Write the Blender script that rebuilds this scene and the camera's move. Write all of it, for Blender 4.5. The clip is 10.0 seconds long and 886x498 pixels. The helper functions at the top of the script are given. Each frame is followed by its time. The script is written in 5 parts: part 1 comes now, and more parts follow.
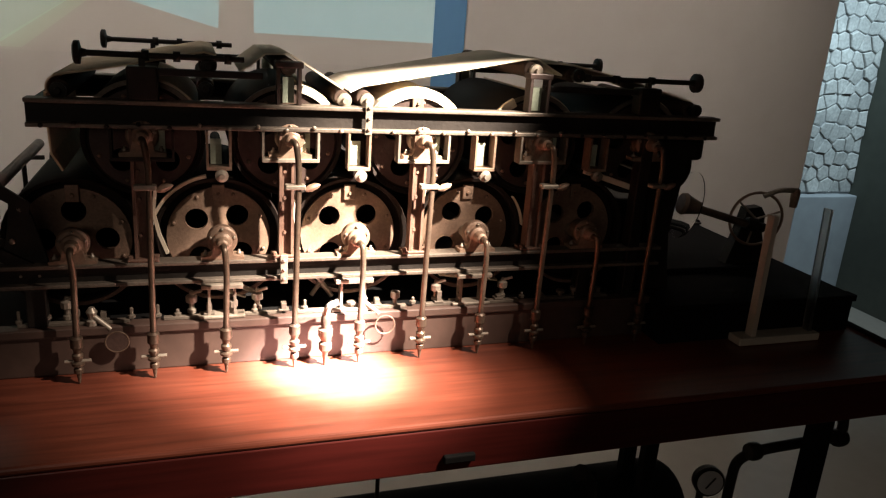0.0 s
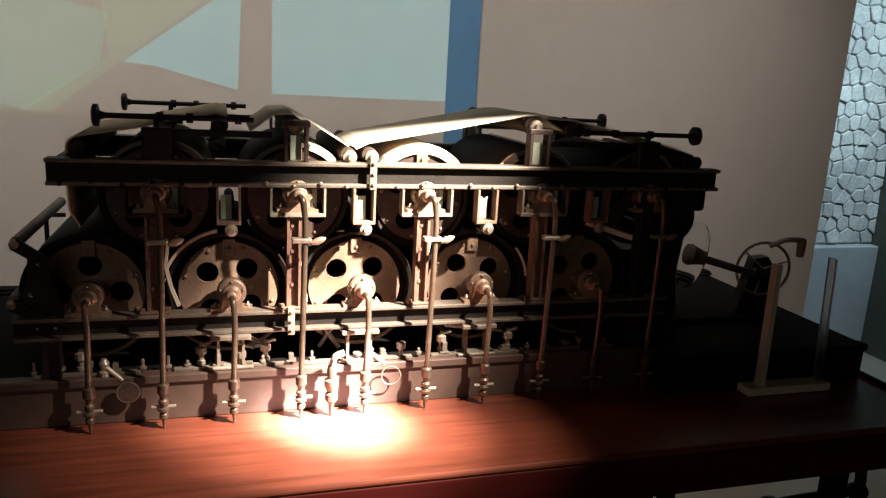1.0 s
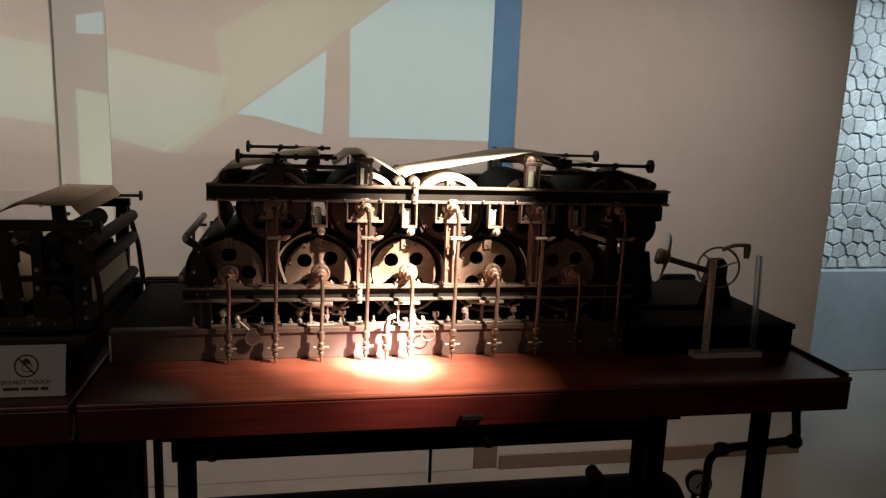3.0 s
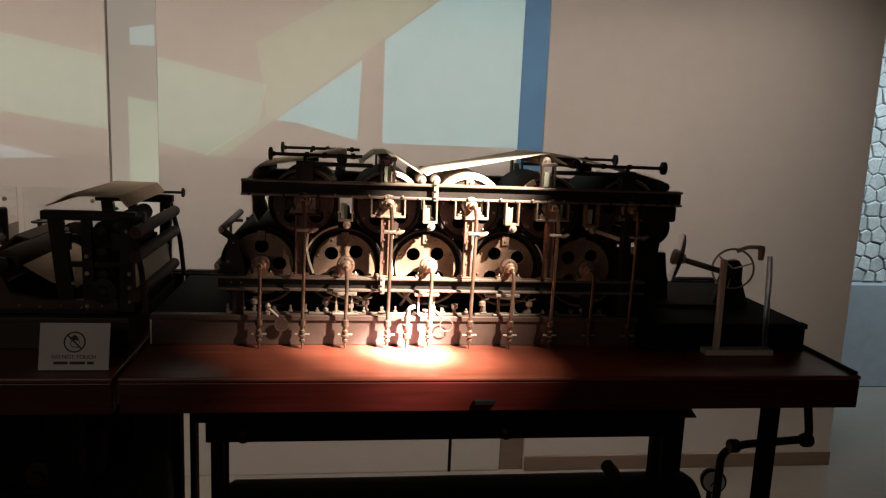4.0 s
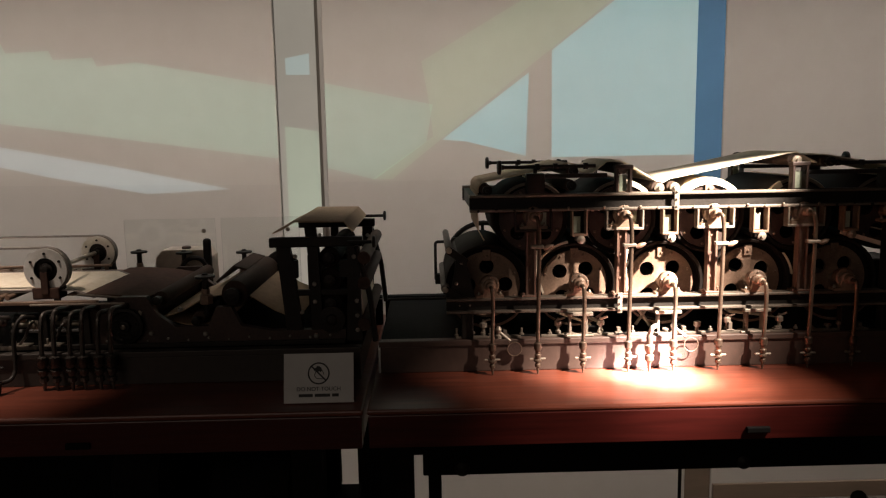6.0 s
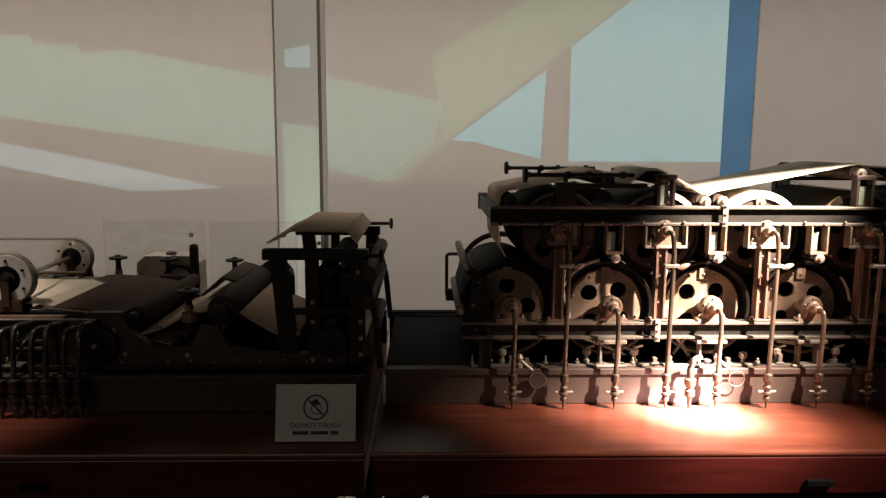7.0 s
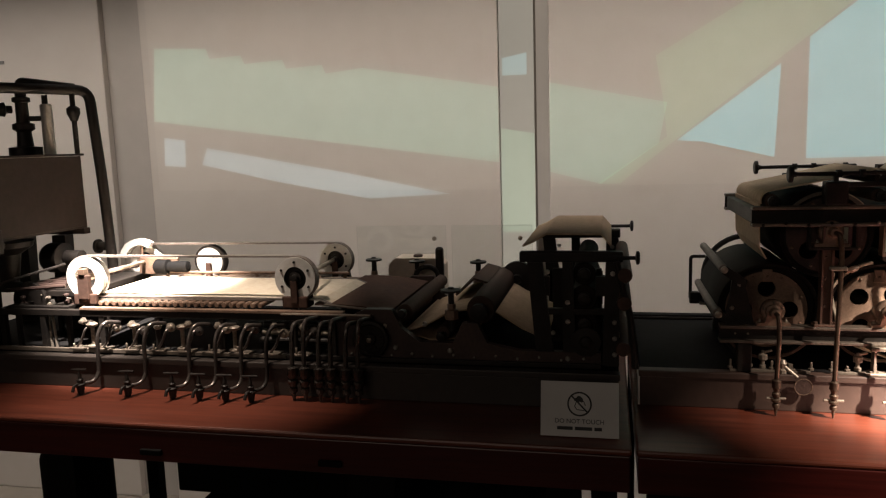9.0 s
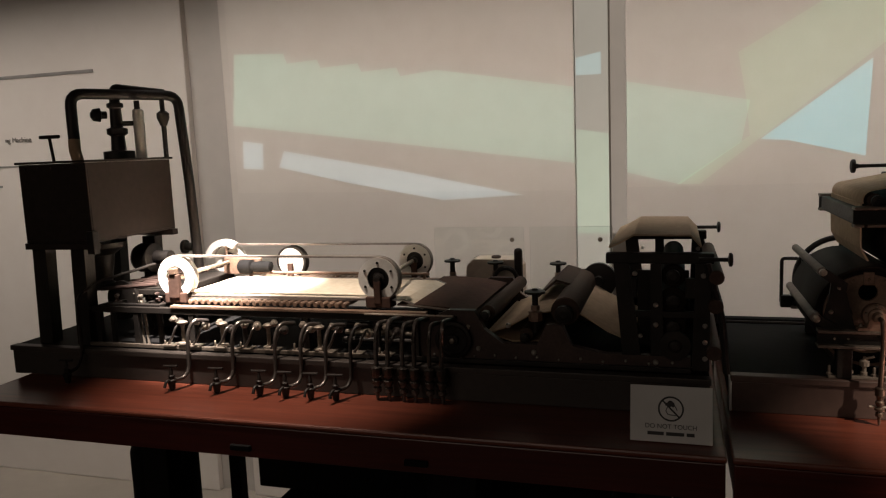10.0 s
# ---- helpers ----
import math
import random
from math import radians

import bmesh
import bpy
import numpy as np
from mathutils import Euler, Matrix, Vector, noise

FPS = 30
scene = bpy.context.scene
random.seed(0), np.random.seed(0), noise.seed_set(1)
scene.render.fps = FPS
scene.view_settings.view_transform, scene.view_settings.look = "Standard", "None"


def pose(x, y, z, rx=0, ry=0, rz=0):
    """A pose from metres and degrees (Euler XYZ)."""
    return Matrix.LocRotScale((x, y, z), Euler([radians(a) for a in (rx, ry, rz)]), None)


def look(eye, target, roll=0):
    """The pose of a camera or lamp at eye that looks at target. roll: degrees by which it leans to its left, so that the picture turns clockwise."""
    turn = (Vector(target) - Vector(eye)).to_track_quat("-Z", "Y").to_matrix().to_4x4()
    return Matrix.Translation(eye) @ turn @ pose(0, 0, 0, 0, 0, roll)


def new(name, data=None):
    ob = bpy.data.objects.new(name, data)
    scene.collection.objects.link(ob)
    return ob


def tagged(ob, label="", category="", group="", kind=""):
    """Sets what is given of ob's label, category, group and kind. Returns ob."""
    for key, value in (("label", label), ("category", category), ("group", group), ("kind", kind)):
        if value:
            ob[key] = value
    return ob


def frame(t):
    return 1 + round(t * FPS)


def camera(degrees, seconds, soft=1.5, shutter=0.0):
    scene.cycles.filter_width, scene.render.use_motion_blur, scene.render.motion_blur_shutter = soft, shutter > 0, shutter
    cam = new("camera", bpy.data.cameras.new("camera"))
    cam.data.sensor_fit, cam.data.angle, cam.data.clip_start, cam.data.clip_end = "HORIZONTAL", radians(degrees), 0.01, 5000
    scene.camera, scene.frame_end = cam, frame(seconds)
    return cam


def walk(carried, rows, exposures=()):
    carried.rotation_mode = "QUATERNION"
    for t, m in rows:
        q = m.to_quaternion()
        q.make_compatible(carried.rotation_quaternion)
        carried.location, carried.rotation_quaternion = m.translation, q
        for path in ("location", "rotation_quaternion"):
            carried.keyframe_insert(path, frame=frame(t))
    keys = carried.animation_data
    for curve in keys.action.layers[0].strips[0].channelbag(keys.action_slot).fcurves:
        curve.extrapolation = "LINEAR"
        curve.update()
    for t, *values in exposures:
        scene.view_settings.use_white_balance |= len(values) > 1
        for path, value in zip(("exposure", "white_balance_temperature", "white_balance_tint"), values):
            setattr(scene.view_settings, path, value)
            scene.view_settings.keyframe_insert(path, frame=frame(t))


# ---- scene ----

S, FLOOR = 0.65, -0.70   # metres per plan unit; the floor's height in the plan
U = Matrix.Scale(S, 4) @ Matrix.Translation((0, 0, -FLOOR))


def at(x, y, z):
    """A place of the plan in metres."""
    return U @ Vector((x, y, z))


# ---------------------------------------------------------------- camera
cam = camera(61.0, 10.0, soft=1.2)
ROWS = [
    (0.0, 0.0352, 0.0888, 1.5562, -17.76, -17.35, -3.94),
    (0.5, 0.0278, 0.0573, 1.5632, -17.4, -12.64, -3.37),
    (1.0, 0.0681, 0.0391, 1.5615, -16.16, -13.28, -3.05),
    (1.5, 0.0709, -0.0536, 1.5593, -13.86, -14.8, -3.0),
    (2.0, -0.0001, -0.366, 1.5732, -11.77, -14.37, -2.34),
    (2.5, -0.024, -0.5877, 1.6349, -10.73, -11.79, -2.1),
    (2.7, -0.0191, -0.6614, 1.6387, -10.94, -11.45, -2.2),
    (3.8, 0.1220, -0.9540, 1.548, -8.15, -9.20, -2.25),
    (4.0, 0.077, -0.9376, 1.581, -7.29, -9.84, -2.42),
    (4.5, -0.0421, -0.8827, 1.5611, -3.68, -9.52, -2.32),
    (5.0, -0.169, -0.8351, 1.5369, -2.01, -9.57, -2.71),
    (5.5, -0.294, -0.8263, 1.5561, -0.71, -9.03, 0.98),
    (5.7, -0.3550, -0.8080, 1.530, -1.04, -8.25, 1.25),
    (7.0, -0.4667, -0.4286, 1.5399, -1.3, -8.38, -0.26),
    (7.5, -0.5412, -0.462, 1.5509, -0.54, -8.29, -0.02),
    (8.0, -0.5945, -0.5181, 1.5552, 4.44, -8.3, 0.87),
    (8.5, -0.6455, -0.5248, 1.5641, 9.43, -8.29, 1.56),
    (9.0, -0.6739, -0.5267, 1.5543, 12.37, -8.01, 1.83),
    (9.5, -0.7099, -0.537, 1.5588, 15.01, -7.85, 2.15),
    (10.0, -0.7454, -0.5396, 1.5526, 16.98, -7.69, 2.3),
]
walk(cam, [(t, pose(*at(x, y, z), 90 + pitch, roll, yaw)) for t, x, y, z, yaw, pitch, roll in ROWS],
     exposures=((0.0, -0.10, 6830, 10), (0.5, -0.18, 6780, 8), (1.0, -0.12, 6700, 8), (1.5, -0.16, 6830, 10), (2.0, -0.06, 6930, 11), (2.5, 0.08, 7100, 14), (4.0, 0.10, 7100, 14),
                (5.5, 0.02, 6750, 11), (7.5, 0.0, 6750, 10), (8.0, -0.10, 6750, 10), (8.5, -0.22, 6850, 12), (9.0, 0.18, 6800, 10), (10.0, 0.34, 6750, 10)))

# ---------------------------------------------------------------- light
world = bpy.data.worlds.new("dim_room")
world.use_nodes = True
world.node_tree.nodes["Background"].inputs[0].default_value = (0.9, 0.85, 0.8, 1)
world.node_tree.nodes["Background"].inputs[1].default_value = 0.03
scene.world = world
scene.view_settings.exposure = 0.0


def spot(name, eye, target, watts, size, blend, radius, colour):
    lamp = bpy.data.lights.new(name, "SPOT")
    lamp.energy, lamp.spot_size, lamp.spot_blend, lamp.shadow_soft_size, lamp.color = watts, radians(size), blend, radius, colour
    ob = new(name, lamp)
    ob.matrix_world = look(at(*eye), at(*target))
    return ob


def area(name, eye, target, watts, w, h, colour, spread=180):
    lamp = bpy.data.lights.new(name, "AREA")
    lamp.shape, lamp.size, lamp.size_y, lamp.energy, lamp.color, lamp.spread = "RECTANGLE", w, h, watts, colour, radians(spread)
    ob = new(name, lamp)
    ob.matrix_world = look(at(*eye), at(*target))
    return ob


spot("dryer_spotlight", (1.74, 0.42, 2.85), (0.325, 1.655, 0.755), 12500, 7.1, 1.0, 0.025, (1.0, 0.92, 0.95))
spot("dryer_spotlight_collar", (1.74, 0.42, 2.85), (0.34, 1.64, 0.82), 1900, 15.0, 1.0, 0.025, (1.0, 0.88, 0.77))
spot("dryer_spotlight_field", (1.74, 0.42, 2.85), (0.42, 1.85, 1.20), 2050, 13.4, 1.0, 0.025, (1.0, 0.88, 0.76))
spot("dryer_spotlight_spill", (1.74, 0.42, 2.85), (0.34, 1.58, 0.85), 240, 23.5, 0.8, 0.012, (1.0, 0.86, 0.74))
spot("wire_spotlight", (-2.25, 1.30, 3.2), (-2.44, 2.00, 1.05), 1600, 21, 1.0, 0.02, (1.0, 0.92, 0.87))
spot("wire_spotlight_spill", (-2.25, 1.30, 3.2), (-2.12, 1.72, 0.88), 115, 34, 1.0, 0.012, (1.0, 0.86, 0.75))
# unseen lamps: assumed wash along the wall, and a fill added from the front
area("ceiling_wall_washer", (-3.15, 2.5, 3.25), (-3.15, 3.7, 0.2), 24.8, 8.2, 0.12, (1.0, 0.93, 0.88), 82)
area("hall_fill_light", (-2.8, -4.2, 2.9), (-1.8, 1.5, 0.7), 10.5, 3.6, 1.0, (1.0, 0.84, 0.72))
area("far_room_lamp", (5.2, 3.9, 3.0), (5.2, 5.4, 0.6), 13, 0.8, 0.4, (0.60, 0.84, 1.0), 100)


# ---------------------------------------------------------------- materials
def nodes_of(name):
    m = bpy.data.materials.new(name)
    m.use_nodes = True
    return m, m.node_tree.nodes, m.node_tree.links, m.node_tree.nodes["Principled BSDF"]


def surface(name, colour, rough=0.5, metal=0.0, second=None, scale=30.0, grain=0.15, bump=0.15, stretch=(1, 1, 1), coat=0.0, spread=0.5, spec=0.5):
    """Two-tone surface with stains at a large scale, grain and relief at a small one."""
    m, n, l, b = nodes_of(name)
    tc = n.new("ShaderNodeTexCoord")
    mp = n.new("ShaderNodeMapping")
    mp.inputs["Scale"].default_value = stretch
    l.new(tc.outputs["Object"], mp.inputs["Vector"])
    big, fine = n.new("ShaderNodeTexNoise"), n.new("ShaderNodeTexNoise")
    big.inputs["Scale"].default_value, big.inputs["Detail"].default_value = scale * 0.22, 5
    fine.inputs["Scale"].default_value, fine.inputs["Detail"].default_value = scale * 3.0, 6
    l.new(mp.outputs[0], big.inputs["Vector"])
    l.new(mp.outputs[0], fine.inputs["Vector"])
    ramp = n.new("ShaderNodeValToRGB")
    ramp.color_ramp.elements[0].position, ramp.color_ramp.elements[1].position = 0.5 - spread * 0.35, 0.5 + spread * 0.35
    second = second or tuple(c * 0.72 for c in colour)
    ramp.color_ramp.elements[0].color, ramp.color_ramp.elements[1].color = (*second, 1), (*colour, 1)
    l.new(big.outputs["Fac"], ramp.inputs["Fac"])
    mix = n.new("ShaderNodeMixRGB")
    mix.blend_type, mix.inputs[0].default_value = "OVERLAY", grain
    l.new(ramp.outputs[0], mix.inputs[1])
    l.new(fine.outputs["Fac"], mix.inputs[2])
    l.new(mix.outputs[0], b.inputs["Base Color"])
    mr = n.new("ShaderNodeMapRange")
    mr.inputs["To Min"].default_value, mr.inputs["To Max"].default_value = max(0.05, rough - 0.1), min(1, rough + 0.12)
    l.new(big.outputs["Fac"], mr.inputs["Value"])
    l.new(mr.outputs[0], b.inputs["Roughness"])
    b.inputs["Metallic"].default_value = metal
    b.inputs["Specular IOR Level"].default_value = spec
    b.inputs["Coat Weight"].default_value = coat
    b.inputs["Coat Roughness"].default_value = 0.12
    bp = n.new("ShaderNodeBump")
    bp.inputs["Strength"].default_value, bp.inputs["Distance"].default_value = bump, 0.002
    l.new(fine.outputs["Fac"], bp.inputs["Height"])
    l.new(bp.outputs[0], b.inputs["Normal"])
    return m


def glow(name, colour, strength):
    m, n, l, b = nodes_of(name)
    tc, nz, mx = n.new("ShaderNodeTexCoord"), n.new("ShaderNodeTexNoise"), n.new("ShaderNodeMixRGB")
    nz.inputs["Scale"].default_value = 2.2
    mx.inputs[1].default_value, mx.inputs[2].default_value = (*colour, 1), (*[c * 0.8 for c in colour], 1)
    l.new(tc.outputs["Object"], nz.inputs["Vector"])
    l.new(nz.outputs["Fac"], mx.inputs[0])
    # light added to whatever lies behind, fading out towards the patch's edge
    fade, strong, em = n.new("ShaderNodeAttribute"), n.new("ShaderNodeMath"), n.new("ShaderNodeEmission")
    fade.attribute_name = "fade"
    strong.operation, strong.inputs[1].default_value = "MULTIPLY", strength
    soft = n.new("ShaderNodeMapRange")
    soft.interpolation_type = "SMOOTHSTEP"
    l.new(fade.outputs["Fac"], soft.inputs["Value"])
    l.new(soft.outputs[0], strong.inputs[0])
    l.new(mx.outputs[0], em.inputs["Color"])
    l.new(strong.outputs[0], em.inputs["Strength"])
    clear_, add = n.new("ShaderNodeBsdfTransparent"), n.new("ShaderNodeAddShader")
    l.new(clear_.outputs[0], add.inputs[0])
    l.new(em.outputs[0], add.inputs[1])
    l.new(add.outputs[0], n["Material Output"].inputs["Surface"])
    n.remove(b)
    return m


def clear(name, tint=(0.95, 0.97, 0.96), rough=0.03, ior=1.45):
    m, n, l, b = nodes_of(name)
    b.inputs["Base Color"].default_value, b.inputs["Roughness"].default_value = (*tint, 1), rough
    b.inputs["Transmission Weight"].default_value, b.inputs["IOR"].default_value = 1.0, ior
    return m


M_WALL = surface("painted_wall", (0.61, 0.556, 0.50), 0.8, second=(0.57, 0.516, 0.465), scale=4, grain=0.06, bump=0.05)
# wall colour taken darker, for the shade inside the recesses
M_RECESS = surface("shaded_recess_wall", (0.52, 0.475, 0.43), 0.8, scale=5, grain=0.06, bump=0.05)
M_BLUE = surface("blue_strip_panel", (0.16, 0.38, 0.66), 0.6, scale=5, grain=0.05, bump=0.05)
M_FLOOR = surface("pale_floor", (0.26, 0.225, 0.19), 0.35, scale=6, grain=0.1, bump=0.05)
M_CEIL = surface("dark_ceiling", (0.06, 0.055, 0.05), 0.9, scale=4)
M_BASE = surface("brown_baseboard", (0.24, 0.17, 0.12), 0.5, scale=14, stretch=(0.2, 1, 1))
M_WOOD = surface("red_varnished_wood", (0.168, 0.043, 0.024), 0.36, second=(0.09, 0.021, 0.0115), scale=24, grain=0.7, bump=0.08, stretch=(0.08, 1.6, 1.6), coat=0.06, spread=0.8)
M_FASCIA = surface("darker_red_front_board", (0.066, 0.0085, 0.0066), 0.34, second=(0.038, 0.005, 0.004), scale=24, grain=0.6, bump=0.08, stretch=(0.08, 1.6, 1.6), coat=0.06)
M_BOLT = surface("bright_worn_bolt_steel", (0.62, 0.58, 0.52), 0.28, metal=0.7, scale=80, grain=0.3)
M_IRON = surface("dark_painted_iron", (0.024, 0.019, 0.016), 0.5, metal=0.2, second=(0.012, 0.010, 0.009), scale=60, bump=0.3, spec=0.25)
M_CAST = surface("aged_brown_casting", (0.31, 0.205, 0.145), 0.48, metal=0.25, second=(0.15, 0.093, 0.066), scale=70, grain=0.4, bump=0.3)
M_POST = surface("red_brown_iron_post", (0.20, 0.115, 0.082), 0.5, metal=0.2, second=(0.10, 0.056, 0.042), scale=60, grain=0.4, bump=0.3)
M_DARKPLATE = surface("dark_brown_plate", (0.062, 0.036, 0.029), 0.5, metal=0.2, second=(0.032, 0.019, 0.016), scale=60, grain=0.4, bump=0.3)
M_FLANGE = surface("worn_iron_flange", (0.18, 0.145, 0.115), 0.5, metal=0.35, second=(0.10, 0.08, 0.065), scale=70, grain=0.5, bump=0.3, spread=0.8)
M_SHELL = surface("dark_drum_shell", (0.017, 0.012, 0.010), 0.7, second=(0.011, 0.008, 0.007), scale=40, spec=0.10)
M_PIPE = surface("tarnished_copper_pipe", (0.165, 0.113, 0.080), 0.42, metal=0.6, second=(0.08, 0.053, 0.038), scale=90, grain=0.4)
M_DULLPIPE = surface("blackened_steel_pipe", (0.12, 0.10, 0.09), 0.28, metal=0.6, second=(0.05, 0.042, 0.036), scale=90, grain=0.5)
M_APRON = surface("brown_apron_cloth", (0.085, 0.048, 0.036), 0.85, second=(0.055, 0.032, 0.025), scale=30, grain=0.4, spec=0.12)
M_STRAP = surface("grey_brown_rubber_strap", (0.26, 0.22, 0.19), 0.6, second=(0.13, 0.10, 0.085), scale=30, grain=0.5)
M_TAN = surface("tan_press_felt", (0.42, 0.30, 0.20), 0.9, second=(0.33, 0.23, 0.15), scale=24, grain=0.3, bump=0.3)
M_TANFELT = surface("tan_dryer_felt", (0.55, 0.43, 0.30), 0.9, second=(0.45, 0.34, 0.23), scale=24, grain=0.3, bump=0.3)
M_COVER = surface("beige_enamelled_cover", (0.56, 0.47, 0.38), 0.5, second=(0.46, 0.38, 0.30), scale=24, grain=0.2)
M_STEEL = surface("worn_bright_steel", (0.40, 0.34, 0.28), 0.42, metal=0.55, second=(0.20, 0.165, 0.13), scale=80, grain=0.4)
M_PLINTH = surface("red_brown_plinth_paint", (0.074, 0.043, 0.033), 0.5, second=(0.046, 0.027, 0.021), scale=18, grain=0.3)
M_DARKPLINTH = surface("brown_black_plinth_paint", (0.036, 0.0265, 0.0215), 0.5, second=(0.022, 0.0165, 0.0135), scale=18, grain=0.3)
M_BLACKWOOD = surface("black_painted_wood", (0.008, 0.0075, 0.0075), 0.75, scale=20, spec=0.06)
M_FELT = surface("cream_felt_web", (0.72, 0.63, 0.50), 0.9, second=(0.62, 0.53, 0.41), scale=24, grain=0.3, bump=0.3)
M_GREEN = surface("pale_green_paint", (0.42, 0.47, 0.36), 0.55, scale=60, grain=0.3)
M_WHITE = surface("white_enamel", (0.78, 0.76, 0.72), 0.4, second=(0.62, 0.59, 0.54), scale=70, grain=0.3)
M_PAPER = surface("white_card", (0.78, 0.77, 0.75), 0.7, scale=12, grain=0.05, bump=0.03)
M_INK = surface("dark_ink", (0.05, 0.05, 0.05), 0.7, scale=40)
M_TEXT = surface("grey_wall_lettering", (0.24, 0.22, 0.20), 0.7, scale=40)
M_RUBBER = surface("dark_roll_covering", (0.06, 0.038, 0.029), 0.7, scale=50, grain=0.3, spec=0.15)
M_TANK = surface("brown_black_sheet_metal", (0.031, 0.0225, 0.019), 0.6, second=(0.022, 0.016, 0.0135), scale=22, grain=0.3, spec=0.12)
M_HOSE = surface("tan_rubber_hose", (0.34, 0.22, 0.13), 0.7, scale=60)
M_TUBE = surface("frosted_grey_tube", (0.38, 0.36, 0.33), 0.3, scale=50)
M_EDGE = surface("milky_acrylic_edge", (0.62, 0.56, 0.46), 0.35, scale=30, grain=0.1)
M_ACRYLIC = clear("clear_acrylic")
M_THINDISC = clear("thin_clear_disc", (0.97, 0.97, 0.96), 0.04, 1.12)
M_FROST = clear("frosted_acrylic", (0.93, 0.92, 0.9), 0.35)
M_STONE = surface("pale_split_stone", (0.52, 0.52, 0.50), 0.85, second=(0.34, 0.34, 0.33), scale=22, grain=0.5, bump=0.6)
M_MORTAR = surface("grey_mortar", (0.36, 0.37, 0.38), 0.95, scale=40)
M_FARWALL = surface("far_room_plaster", (0.36, 0.38, 0.40), 0.6, scale=5)
M_DARKWALL = surface("dark_green_wall", (0.10, 0.11, 0.09), 0.8, scale=5)


# ---------------------------------------------------------------- mesh helpers (plan units)
def box(bm, x0, x1, y0, y1, z0, z1, bevel=0.0):
    made = bmesh.ops.create_cube(bm, size=1.0)["verts"]
    for v in made:
        v.co = Vector((x0 + (v.co.x + .5) * (x1 - x0), y0 + (v.co.y + .5) * (y1 - y0), z0 + (v.co.z + .5) * (z1 - z0)))
    if bevel:
        edges = list({e for v in made for e in v.link_edges})
        bmesh.ops.bevel(bm, geom=edges, offset=bevel, segments=2, affect="EDGES", profile=0.5)
    return bm


def rings(bm, loops, cap=True):
    made = [[bm.verts.new(p) for p in loop] for loop in loops]
    n = len(made[0])
    for a, b in zip(made, made[1:]):
        for i in range(n):
            f = bm.faces.new((a[i], a[(i + 1) % n], b[(i + 1) % n], b[i]))
            f.smooth = True
    if cap:
        bm.faces.new(list(reversed(made[0])))
        bm.faces.new(made[-1])
    return bm


def lathe(bm, origin, axis, profile, seg=20):
    """profile: (distance along the axis, radius) pairs."""
    o, q = Vector(origin), Vector(axis).to_track_quat("Z", "Y")
    rings(bm, [[o + q @ Vector((r * math.cos(a), r * math.sin(a), d)) for a in (2 * math.pi * i / seg for i in range(seg))] for d, r in profile])
    return bm


def rod(bm, p0, p1, r, seg=12):
    d = Vector(p1) - Vector(p0)
    return lathe(bm, p0, d, [(0, r * .9), (0.1 * r, r), (d.length - 0.1 * r, r), (d.length, r * .9)], seg)


def tube(bm, pts, r, seg=10, bend=0.03, steps=5):
    """A round tube along a path with rounded bends."""
    pts = [Vector(p) for p in pts]
    path = [pts[0]]
    for a, b, c in zip(pts, pts[1:], pts[2:]):
        k = min(bend, (b - a).length * .49, (c - b).length * .49)
        s, e = b + (a - b).normalized() * k, b + (c - b).normalized() * k
        path += [s.lerp(b, u).lerp(b.lerp(e, u), u) for u in (i / steps for i in range(steps + 1))]
    path.append(pts[-1])
    loops, last = [], None
    for i, p in enumerate(path):
        d = (path[min(i + 1, len(path) - 1)] - path[max(i - 1, 0)]).normalized()
        q = d.to_track_quat("Z", "Y") if last is None else last.rotation_difference(d) @ q
        last = d
        loops.append([p + q @ Vector((r * math.cos(a), r * math.sin(a), 0)) for a in (2 * math.pi * k / seg for k in range(seg))])
    return rings(bm, loops)


def prism(bm, outline, y0, y1):
    """An (x, z) outline carried from y0 to y1."""
    a, b = [bm.verts.new((x, y0, z)) for x, z in outline], [bm.verts.new((x, y1, z)) for x, z in outline]
    bm.faces.new(a)
    bm.faces.new(list(reversed(b)))
    for i in range(len(a)):
        j = (i + 1) % len(a)
        bm.faces.new((a[j], a[i], b[i], b[j]))
    return bm


def pierced(bm, cx, cz, y0, y1, r, holes, seg=40):
    """A round plate in the xz plane with round holes through it."""
    from mathutils.geometry import delaunay_2d_cdt
    pts, edges = [], []

    def loop(x, z, rad, n):
        k = len(pts)
        pts.extend(Vector((x + rad * math.cos(2 * math.pi * i / n), z + rad * math.sin(2 * math.pi * i / n))) for i in range(n))
        edges.extend((k + i, k + (i + 1) % n) for i in range(n))
    loop(cx, cz, r, seg)
    for hx, hz, hr in holes:
        loop(hx, hz, hr, 18)
    co, _, faces, *_ = delaunay_2d_cdt(pts, edges, [], 0, 1e-6)
    keep = []
    for f in faces:
        m = sum((co[i] for i in f), Vector((0, 0))) / len(f)
        if all((m - Vector((hx, hz))).length > hr * .98 for hx, hz, hr in holes) and (m - Vector((cx, cz))).length < r:
            keep.append(f)
    a, b = [bm.verts.new((c.x, y0, c.y)) for c in co], [bm.verts.new((c.x, y1, c.y)) for c in co]
    for f in keep:
        bm.faces.new([a[i] for i in f])
        bm.faces.new([b[i] for i in reversed(f)])
    for e in [e for e in bm.edges if e.is_boundary and e.verts[0] in set(a)]:
        i, j = a.index(e.verts[0]), a.index(e.verts[1])
        bm.faces.new((a[i], a[j], b[j], b[i]))
    bmesh.ops.recalc_face_normals(bm, faces=bm.faces)
    bmesh.ops.delete(bm, geom=[v for v in bm.verts if not v.link_faces], context="VERTS")
    return bm


